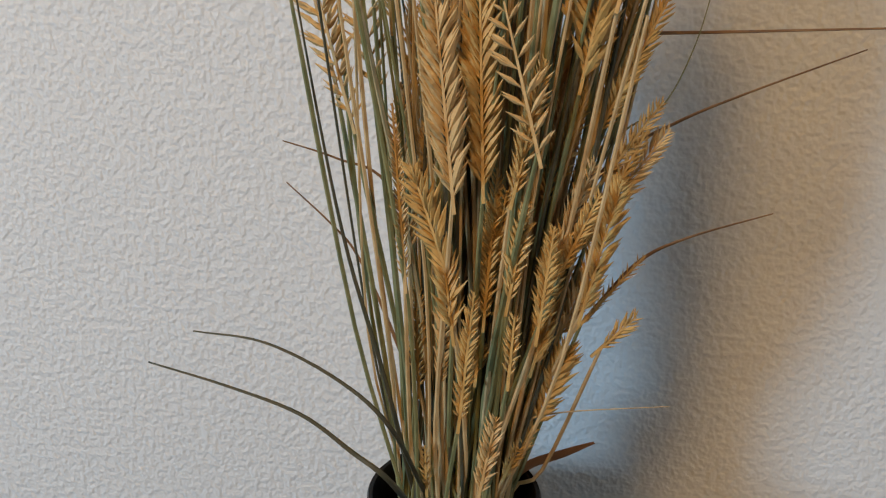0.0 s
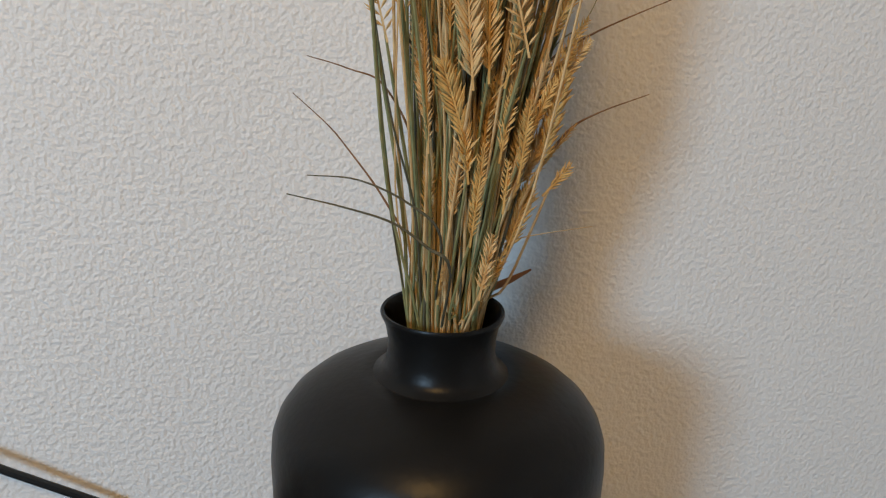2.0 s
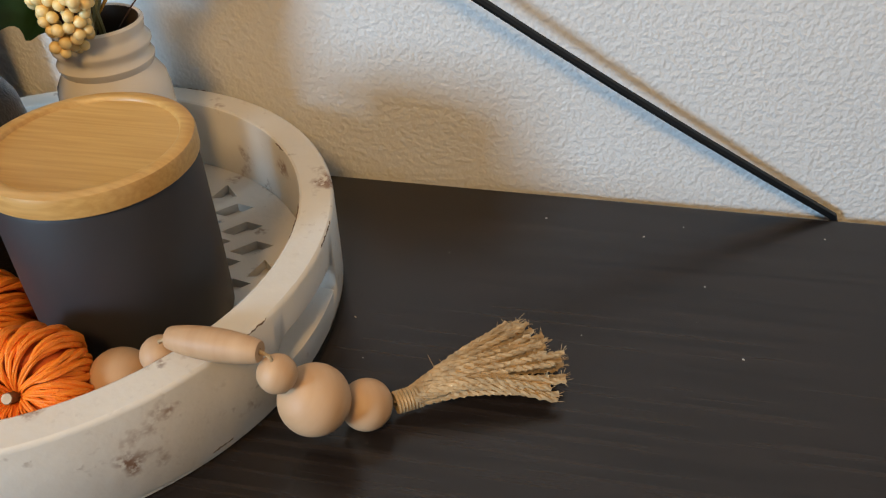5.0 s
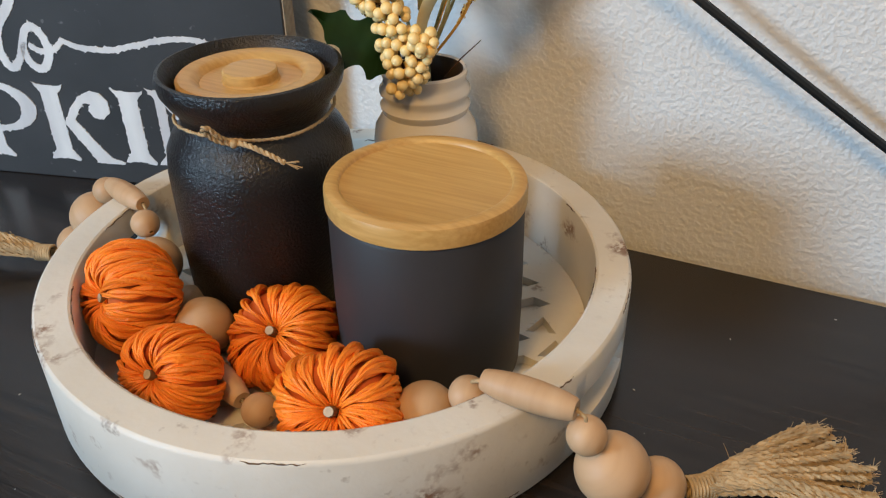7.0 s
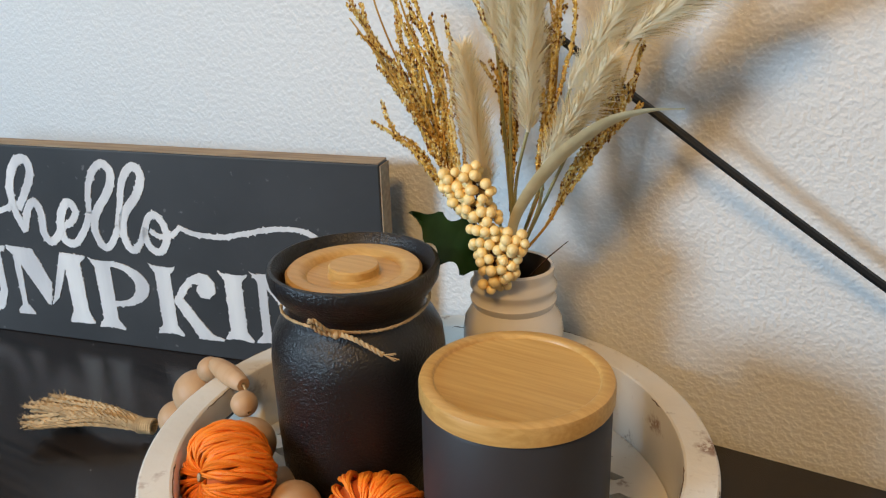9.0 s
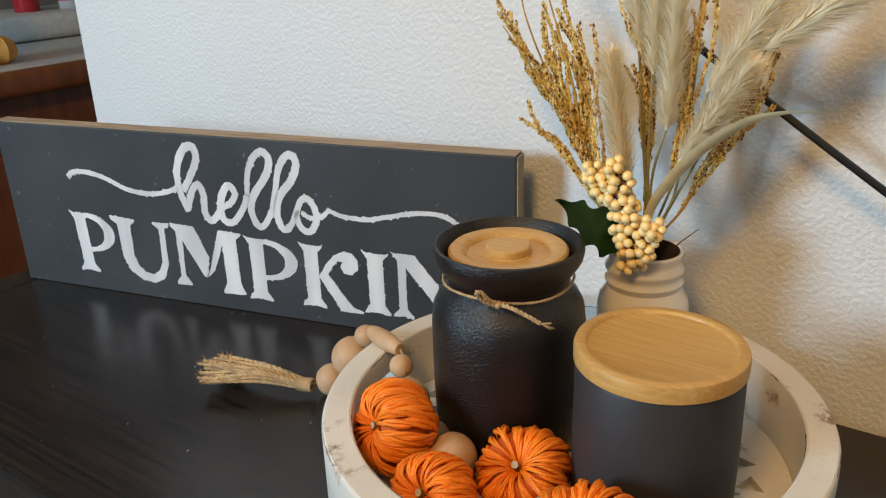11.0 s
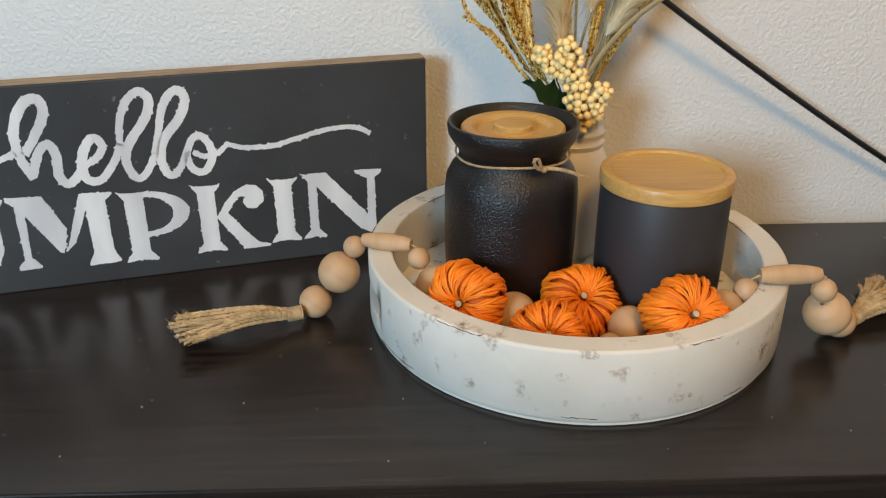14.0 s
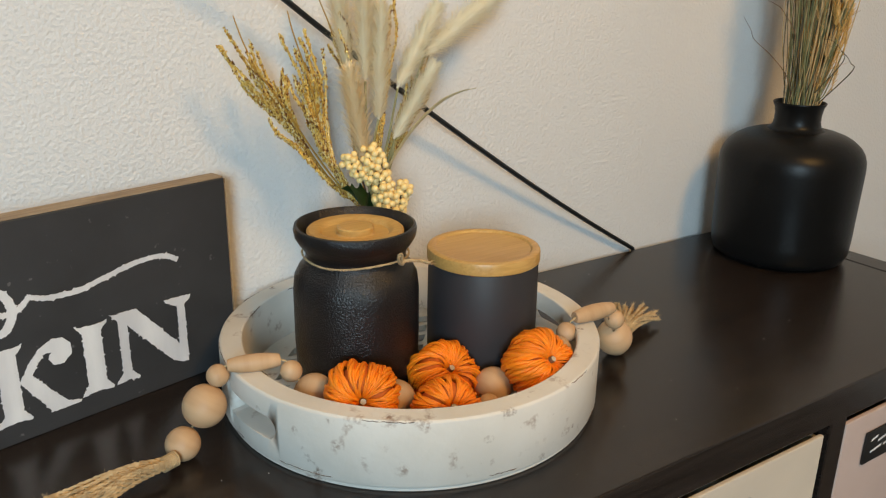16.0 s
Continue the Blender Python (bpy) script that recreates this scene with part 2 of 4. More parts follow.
part("bottom_panel", box(SX0 + THICK + 0.001, -DEPTH, FLOOR + 0.001, SX1 - THICK - 0.001, 0, FLOOR + THICK, 0.0015), M_SHELF, shelf, smooth=False)
part("back_panel", box(SX0 + THICK + 0.001, -0.006, FLOOR + THICK + 0.001, SX1 - THICK - 0.001, -0.002, -THICK - 0.001), M_SHELF, shelf, smooth=False)
BAY = (SX1 - SX0 - 2 * THICK - 3 * 0.026) / 4
for k in range(3):
    x = SX1 - THICK - (k + 1) * BAY - (k + 1) * 0.026
    part("divider", box(x, -DEPTH + 0.002, FLOOR + THICK, x + 0.026, -0.007, -THICK, 0.001), M_SHELF, shelf, smooth=False)
part("middle_board", box(SX0 + THICK + 0.001, -DEPTH + 0.004, -0.40, SX1 - THICK - 0.001, -0.008, -0.37), M_SHELF, shelf, smooth=False)

# ---- the tray ----
TX, TY, TR = -0.4640, -0.1665, 0.1712
tray = holder("round_tray", pose(TX, TY, 0), "round white distressed wooden tray on the shelf top", "tray")
part("ring", lathe([(TR - 0.002, 0.004), (TR, 0.007), (TR, 0.0595), (TR - 0.0008, 0.0613), (TR - 0.002, 0.062), (TR - 0.0185, 0.062), (TR - 0.0198, 0.0613), (TR - 0.0205, 0.0595), (TR - 0.0205, 0.010), (TR - 0.0205, 0.004)], 128, True), M_TRAY, tray)
part("base", lathe([(0, 0.0), (TR - 0.004, 0.0), (TR - 0.003, 0.001), (TR - 0.003, 0.004), (TR - 0.005, 0.006), (0, 0.006)], 96), M_TRAY, tray)

# ---- canister with a bamboo lid ----
can = holder("canister", pose(-0.3965, -0.1835, 0.0126), "matt charcoal ceramic canister with a flat bamboo lid, in the tray", "canister")
can.scale = (1.006, 1.006, 1.043)
R = 0.0505
part("body", lathe([(0, 0), (R - 0.006, 0), (R - 0.002, 0.002), (R, 0.007), (R + 0.0005, 0.05), (R, 0.1005), (R - 0.001, 0.1024), (R - 0.004, 0.1024), (R - 0.005, 0.02), (0, 0.015)], 96), M_GREY, can)
part("lid", lathe([(0, 0.1028), (R + 0.0003, 0.1028), (R + 0.0012, 0.1036), (R + 0.0012, 0.1115), (R + 0.0005, 0.1133), (R - 0.002, 0.1142), (R - 0.0055, 0.1142), (R - 0.0063, 0.1137), (R - 0.0070, 0.1121), (R - 0.0082, 0.1117), (0, 0.1117)], 96), M_BAMBOO, can, "bamboo lid with a raised rim")

# ---- black jar ----
jar = holder("lidded_jar", pose(-0.5166, -0.1612, 0.0126), "black speckled stoneware jar with recessed wooden lid and twine", "jar")
jar.scale = (1, 1, 1.005)
part("body", lathe([(0, 0), (0.047, 0), (0.051, 0.002), (0.053, 0.007), (0.0545, 0.05), (0.0545, 0.095), (0.053, 0.108), (0.049, 0.116), (0.0445, 0.121), (0.0425, 0.126), (0.0435, 0.131), (0.048, 0.137), (0.0515, 0.143), (0.0525, 0.149), (0.0515, 0.1525), (0.0495, 0.153), (0.0475, 0.151), (0.044, 0.143), (0.0405, 0.138), (0.040, 0.125), (0.04, 0.03), (0, 0.02)], 96), M_BLACK, jar)
part("lid", lathe([(0, 0.139), (0.0385, 0.139), (0.0405, 0.1395), (0.0415, 0.142), (0.0415, 0.147), (0.040, 0.1485), (0.034, 0.1485), (0.031, 0.1475), (0.0285, 0.1445), (0.0165, 0.144), (0.0155, 0.145), (0.0155, 0.1495), (0.0145, 0.1505), (0, 0.1508)], 72), M_BAMBOO, jar, "turned wooden lid with a round knob")

# ---- cream jar ----
wj = holder("cream_jar", pose(-0.452, -0.073, 0.0126), "cream glazed ceramic bottle jar with threaded neck", "jar")
wj.scale = (0.89, 0.89, 0.965)
part("body", lathe([(0, 0), (0.034, 0), (0.037, 0.003), (0.038, 0.01), (0.038, 0.088), (0.0365, 0.097), (0.032, 0.104), (0.0305, 0.107), (0.032, 0.110), (0.0325, 0.112), (0.0305, 0.115), (0.0305, 0.118), (0.0325, 0.121), (0.0325, 0.123), (0.030, 0.1265), (0.0295, 0.130), (0.0305, 0.133), (0.0305, 0.135), (0.029, 0.1365), (0.0275, 0.1355)], 72), M_WHITEJAR, wj)
# Separate inner surface, coloured dark to stand in for shade in the mouth.
part("inner_wall", lathe([(0.0275, 0.1354), (0.0268, 0.132), (0.0265, 0.12), (0.0265, 0.02), (0, 0.012)], 48), M_INSIDE, wj, "inner wall, shade of the jar mouth put into dark brown")

# ---- black vase ----
vase = holder("black_vase", pose(0.1657, -0.113, 0), "wide black satin ceramic vase holding dried grasses", "vase")
part("body", lathe([(0, 0), (0.058, 0), (0.065, 0.001), (0.0715, 0.006), (0.0748, 0.016), (0.0758, 0.035), (0.0768, 0.10), (0.0774, 0.134), (0.0766, 0.147), (0.0742, 0.156), (0.0698, 0.164), (0.0635, 0.171), (0.0558, 0.1765), (0.047, 0.1805), (0.038, 0.1832), (0.0312, 0.1848), (0.029, 0.184), (0.068, 0.145), (0.07, 0.02), (0, 0.012)], 96), M_VASE, vase)
part("neck", lathe([(0.0310, 0.1846), (0.0276, 0.1866), (0.0256, 0.190), (0.0244, 0.197), (0.0244, 0.206), (0.0257, 0.2150), (0.0275, 0.2195), (0.0279, 0.2212), (0.0274, 0.2225), (0.0262, 0.2222), (0.0247, 0.2190), (0.0228, 0.206), (0.0228, 0.194), (0.0286, 0.1836)], 72, True), M_VASE, vase, "flared black neck and rim")

vase.scale = (1.19, 1.19, 0.947)

# ---- sign ----
SIGN_L, SIGN_H, SIGN_T = 0.582, 0.186, 0.019
ang = math.degrees(math.atan2(0.14, 0.564))
sign = holder("wooden_sign", pose(-1.1575, -0.176, 0.0, 0, 0, ang), "black painted board sign with white hand-painted words", "sign")
sign.scale = (1.014, 1, 1)
part("board", box(0, 0.0, 0, SIGN_L, SIGN_T, SIGN_H, 0.0012), M_SIGN, sign, smooth=False)

# ---- cable ----
b = bmesh.new()
tube(b, [(0.016, 0.006, -0.03)] + [(x, 0.0035 + 0.0723 * x - 0.0178 * x * x, 0.0031 - 0.5705 * x + 0.1592 * x * x) for x in [0.004 - 0.05 * k for k in range(20)]], 0.0029, 8)
part("cable", b, M_CABLE, label="taut black cable running diagonally along the wall", category="cable")

# ---- sign edge and lettering ----
part("top_edge", box(0.0006, 0.0006, SIGN_H + 0.0002, SIGN_L - 0.0006, SIGN_T - 0.0006, SIGN_H + 0.0012), M_PINE, sign, "bare pine top edge", smooth=False)
part("end_edge", box(SIGN_L + 0.0002, 0.0006, 0.001, SIGN_L + 0.0012, SIGN_T - 0.0006, SIGN_H - 0.001), M_PINE, sign, "bare pine end edge", smooth=False)


def smooth_line(pts, steps=6):
    """A Catmull-Rom line through pts."""
    p = [Vector(q) for q in pts]
    p = [2 * p[0] - p[1]] + p + [2 * p[-1] - p[-2]]
    out = []
    for a, b_, c, d in zip(p, p[1:], p[2:], p[3:]):
        for k in range(steps):
            t = k / steps
            out.append(0.5 * (2 * b_ + (c - a) * t + (2 * a - 5 * b_ + 4 * c - d) * t * t + (3 * b_ - a - 3 * c + d) * t ** 3))
    out.append(p[-2])
    return out


def bleed(rng):
    """How far paint crept past the stencil, in millimetres."""
    return rng.uniform(0.5, 1.7) if rng.random() < 0.07 else rng.uniform(-0.45, 0.45)


def brush(b, pts, w0, w1, proud, rng):
    """A painted stroke lying on the face of the board, in millimetres along and up."""
    line = smooth_line([(u / 1000, v / 1000) for u, v in pts], 13)
    n = len(line)
    rows = []
    for i, p in enumerate(line):
        d = (line[min(i + 1, n - 1)] - line[max(i - 1, 0)])
        d = d.normalized() if d.length else Vector((1, 0))
        w = (w0 + (w1 - w0) * math.sin(math.pi * i / (n - 1))) / 2000
        s = Vector((-d.y, d.x))
        a, c = p + s * (w + bleed(rng) / 1000), p - s * (w + bleed(rng) / 1000)
        rows.append([b.verts.new((q.x, y, q.y)) for q, y in ((a, 0.0), (a, -proud), (c, -proud), (c, 0.0))])
    for r, s in zip(rows, rows[1:]):
        for k in range(3):
            b.faces.new((r[k], r[k + 1], s[k + 1], s[k]))
    b.faces.new(rows[0][::-1])
    b.faces.new(rows[-1])


def slab(b, pts, proud, rng):
    """A flat painted shape with slightly ragged edges, in millimetres."""
    pts = [Vector(p) for p in pts]
    area = sum(p.x * q.y - q.x * p.y for p, q in zip(pts, pts[1:] + pts[:1]))
    ring = []
    for a, c in zip(pts, pts[1:] + pts[:1]):
        k = max(1, int((c - a).length / 1.3))
        nrm = Vector((c.y - a.y, a.x - c.x))
        nrm = nrm.normalized() if nrm.length else nrm
        sgn = 1 if area > 0 else -1
        for i in range(k):
            q = a.lerp(c, i / k)
            ring.append(q + (nrm * sgn * bleed(rng) if i else Vector((0, 0))))
    front = [b.verts.new((q.x / 1000, -proud, q.y / 1000)) for q in ring]
    back = [b.verts.new((q.x / 1000, 0.0, q.y / 1000)) for q in ring]
    b.faces.new(front)
    for i in range(len(ring)):
        j = (i + 1) % len(ring)
        b.faces.new((front[i], front[j], back[j], back[i]))


def stem_shape(x, w, top, bot, lean=0.0, f=6):
    """An upright with flared serifs."""
    return [(x - f, top + 1), (x - 1, top - 1), (x + w + 1, top - 1.5), (x + w + f, top), (x + w + f - 1, top - 3), (x + w, top - 8), (x + w + lean, bot + 9),
            (x + w + f + lean, bot + 1), (x + w + f + lean - 1, bot - 1), (x + w / 2 + lean, bot + 1), (x - f + lean, bot - 0.5), (x - f + 1 + lean, bot + 2), (x + lean, bot + 9), (x, top - 8)]


def arc_band(cx, cy, rx, ry, wx, wy, a0, a1, n=18):
    outer = [(cx + rx * math.cos(math.radians(a0 + (a1 - a0) * i / n)), cy + ry * math.sin(math.radians(a0 + (a1 - a0) * i / n))) for i in range(n + 1)]
    inner = [(cx + (rx - wx) * math.cos(math.radians(a0 + (a1 - a0) * i / n)), cy + (ry - wy) * math.sin(math.radians(a0 + (a1 - a0) * i / n))) for i in range(n + 1)]
    return outer + inner[::-1]


rng = random.Random(5)
P1, P2, P3 = 0.0005, 0.0007, 0.0009


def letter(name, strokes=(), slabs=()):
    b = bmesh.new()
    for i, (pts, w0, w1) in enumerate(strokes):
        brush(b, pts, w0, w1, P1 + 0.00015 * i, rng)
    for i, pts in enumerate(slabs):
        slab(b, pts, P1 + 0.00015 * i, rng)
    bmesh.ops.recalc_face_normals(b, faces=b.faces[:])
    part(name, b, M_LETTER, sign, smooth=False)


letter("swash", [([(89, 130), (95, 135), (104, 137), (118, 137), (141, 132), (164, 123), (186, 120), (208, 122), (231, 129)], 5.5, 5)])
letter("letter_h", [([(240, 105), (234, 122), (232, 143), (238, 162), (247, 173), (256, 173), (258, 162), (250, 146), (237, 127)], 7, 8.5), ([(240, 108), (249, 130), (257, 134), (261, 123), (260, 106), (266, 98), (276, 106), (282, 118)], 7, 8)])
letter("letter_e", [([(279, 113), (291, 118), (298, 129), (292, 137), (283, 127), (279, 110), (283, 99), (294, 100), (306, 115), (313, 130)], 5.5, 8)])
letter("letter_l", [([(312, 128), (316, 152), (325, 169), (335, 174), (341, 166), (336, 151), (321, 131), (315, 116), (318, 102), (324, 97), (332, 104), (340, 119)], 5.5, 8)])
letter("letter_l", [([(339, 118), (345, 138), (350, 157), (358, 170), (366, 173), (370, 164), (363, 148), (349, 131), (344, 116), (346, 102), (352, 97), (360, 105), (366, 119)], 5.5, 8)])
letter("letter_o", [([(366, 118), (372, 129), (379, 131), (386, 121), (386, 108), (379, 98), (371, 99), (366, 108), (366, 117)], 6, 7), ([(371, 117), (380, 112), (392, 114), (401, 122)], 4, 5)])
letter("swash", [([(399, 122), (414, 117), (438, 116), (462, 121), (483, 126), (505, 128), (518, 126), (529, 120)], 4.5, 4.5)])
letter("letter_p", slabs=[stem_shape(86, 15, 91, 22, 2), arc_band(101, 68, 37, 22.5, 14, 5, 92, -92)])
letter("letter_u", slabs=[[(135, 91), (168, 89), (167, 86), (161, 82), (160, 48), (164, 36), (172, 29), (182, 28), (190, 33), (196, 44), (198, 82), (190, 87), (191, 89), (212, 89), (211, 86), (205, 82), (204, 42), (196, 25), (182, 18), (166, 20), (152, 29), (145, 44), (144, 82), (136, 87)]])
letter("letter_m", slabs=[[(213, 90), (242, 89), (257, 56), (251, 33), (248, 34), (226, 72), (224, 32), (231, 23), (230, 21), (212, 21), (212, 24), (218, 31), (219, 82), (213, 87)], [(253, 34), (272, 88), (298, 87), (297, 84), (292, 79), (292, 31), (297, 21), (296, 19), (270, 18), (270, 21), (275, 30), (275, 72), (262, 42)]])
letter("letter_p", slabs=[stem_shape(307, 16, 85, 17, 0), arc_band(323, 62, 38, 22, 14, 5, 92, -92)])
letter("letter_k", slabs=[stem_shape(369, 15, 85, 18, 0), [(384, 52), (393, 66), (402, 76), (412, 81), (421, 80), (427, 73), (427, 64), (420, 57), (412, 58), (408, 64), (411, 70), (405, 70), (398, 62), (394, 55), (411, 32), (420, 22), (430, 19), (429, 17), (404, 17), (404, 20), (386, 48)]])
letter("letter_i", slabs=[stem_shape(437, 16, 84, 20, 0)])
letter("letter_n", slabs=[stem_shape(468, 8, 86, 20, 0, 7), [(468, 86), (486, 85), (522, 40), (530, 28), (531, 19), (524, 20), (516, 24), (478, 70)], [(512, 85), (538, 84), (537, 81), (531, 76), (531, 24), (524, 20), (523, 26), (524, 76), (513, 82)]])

# ---- tray cut-outs ----
def cut(ob, cutters):
    """Cuts the shapes out of ob for good."""
    c = bpy.data.objects.new("cutter", bpy.data.meshes.new("cutter"))
    scene.collection.objects.link(c)
    cutters.to_mesh(c.data)
    cutters.free()
    c.parent = ob.parent
    md = ob.modifiers.new("cut", "BOOLEAN")
    md.object, md.operation, md.solver = c, "DIFFERENCE", "EXACT"
    bpy.context.view_layer.update()
    me = bpy.data.meshes.new_from_object(ob.evaluated_get(bpy.context.evaluated_depsgraph_get()))
    ob.modifiers.clear()
    ob.data = me
    bpy.data.objects.remove(c)


def prism(b, pts, frame_m, depth):
    lo = [b.verts.new(frame_m @ Vector((x, y, -depth))) for x, y in pts]
    hi = [b.verts.new(frame_m @ Vector((x, y, depth))) for x, y in pts]
    b.faces.new(lo[::-1])
    b.faces.new(hi)
    for i in range(len(pts)):
        j = (i + 1) % len(pts)
        b.faces.new((lo[i], lo[j], hi[j], hi[i]))


ring = bpy.data.objects["ring"]
b = bmesh.new()
stadium = [(0.026 + 0.010 * math.cos(a), 0.010 * math.sin(a)) for a in np.linspace(-math.pi / 2, math.pi / 2, 9)] + [(-0.026 + 0.010 * math.cos(a), 0.010 * math.sin(a)) for a in np.linspace(math.pi / 2, 3 * math.pi / 2, 9)]
for deg in (189, -5):
    prism(b, stadium, pose(0, 0, 0.033, 0, 0, deg) @ pose(TR - 0.012, 0, 0, 90, 0, 90), 0.03)
bmesh.ops.recalc_face_normals(b, faces=b.faces[:])
cut(ring, b)
for p in ring.data.polygons:
    p.use_smooth = abs(p.normal.z) < 0.98
# fretwork plate on the base: rows of lozenges and triangles
plate = part("fretwork_floor", lathe([(0, 0.0065), (TR - 0.021, 0.0065), (TR - 0.021, 0.0125), (0, 0.0125)], 64), M_TRAY, tray, "pierced white fretwork floor", smooth=False)
b = bmesh.new()
for i in range(-5, 6):
    for j in range(-7, 8):
        x, y = 0.0290 * (i + 0.5 * (j % 2)), 0.0190 * j
        reach = math.hypot(x, y)
        if reach > 0.137:
            continue
        if reach > 0.120:
            shape = [(-0.0080, -0.0050), (0.0080, -0.0055), (0.0010, 0.0085)]
        else:
            shape = [(-0.0118, -0.0010), (-0.0020, -0.0066), (0.0118, 0.0010), (0.0020, 0.0066)]
        prism(b, [(1.16 * px, 1.16 * py) for px, py in shape], pose(x, y, 0.010, 0, 0, 18), 0.006)
bmesh.ops.recalc_face_normals(b, faces=b.faces[:])
cut(plate, b)


# worn edge lines: bare wood showing along the rim and the base joint
r = random.Random(21)
for rad, z, count, width in ((TR - 0.0203, 0.0608, 9, 0.00045), (TR + 0.0001, 0.0085, 9, 0.00035), (TR - 0.0006, 0.0612, 7, 0.0004)):
    for k in range(count):
        a0, span, m_ = 2 * math.pi * (k + r.uniform(0, 0.6)) / count, r.uniform(0.06, 0.30), 14
        b = bmesh.new()
        tube(b, [((rad + r.uniform(-0.0002, 0.0002)) * math.cos(a0 + span * i / m_), (rad + r.uniform(-0.0002, 0.0002)) * math.sin(a0 + span * i / m_), z + r.uniform(-0.0006, 0.0006)) for i in range(m_ + 1)], [0.0001] + [width * r.uniform(0.4, 1.2) for i in range(m_ - 1)] + [0.0001], 4)
        part("worn_edge", b, M_TRAYWOOD, tray, "bare brown wood where paint is rubbed off")


# ---- twine on the black jar ----
def rope(b, line, r, turns, strands=2, n=5):
    """A laid rope: strands winding round a line."""
    line = [Vector(p) for p in line]
    acc = 0.0
    lengths = [0.0]
    for a, c in zip(line, line[1:]):
        acc += (c - a).length
        lengths.append(acc)
    for s in range(strands):
        pts = []
        side = None
        for i, p in enumerate(line):
            d = (line[min(i + 1, len(line) - 1)] - line[max(i - 1, 0)]).normalized()
            side = d.orthogonal().normalized() if side is None else (side - d * side.dot(d)).normalized()
            up = d.cross(side)
            a = 2 * math.pi * (turns * lengths[i] + s / strands)
            pts.append(p + (side * math.cos(a) + up * math.sin(a)) * r * 0.5)
        tube(b, pts, r * 0.62, n)


b = bmesh.new()
loop = [(0.0455 * math.cos(a), 0.0455 * math.sin(a), 0.1275 + 0.0012 * math.sin(3 * a)) for a in np.linspace(0, 2 * math.pi, 120)]
rope(b, loop, 0.0011, 160)
KA = math.radians(-67)
kx, ky = 0.0475 * math.cos(KA), 0.0475 * math.sin(KA)
tx, ty = -math.sin(KA), math.cos(KA)
rope(b, smooth_line([(kx, ky, 0.1275), (kx * 1.08 + 0.008 * tx, ky * 1.08 + 0.008 * ty, 0.1275), (kx * 1.16 + 0.018 * tx, ky * 1.16 + 0.018 * ty, 0.1250), (kx * 1.20 + 0.028 * tx, ky * 1.20 + 0.028 * ty, 0.1205)], 10), 0.0015, 150)
rope(b, smooth_line([(kx, ky, 0.1275), (kx * 1.10 - 0.005 * tx, ky * 1.10 - 0.005 * ty, 0.1320), (kx * 1.18 - 0.010 * tx, ky * 1.18 - 0.010 * ty, 0.1390), (kx * 1.16 - 0.013 * tx, ky * 1.16 - 0.013 * ty, 0.1375), (kx * 1.10 - 0.008 * tx, ky * 1.10 - 0.008 * ty, 0.1305), (kx * 1.04, ky * 1.04, 0.1270)], 10), 0.0014, 150)
for k in range(10):
    e = Vector((kx * 1.20 + 0.028 * tx, ky * 1.20 + 0.028 * ty, 0.1205))
    tube(b, [e, e + Vector((tx * 0.007 + rng.uniform(-0.002, 0.002), ty * 0.007 + rng.uniform(-0.002, 0.002), rng.uniform(-0.004, 0.002)))], 0.00025, 3)
bmesh.ops.create_uvsphere(b, u_segments=12, v_segments=8, radius=0.0026, matrix=Matrix.Translation((kx * 1.03, ky * 1.03, 0.1273)))
part("twine", b, M_JUTE, jar, "jute twine knotted round the neck")


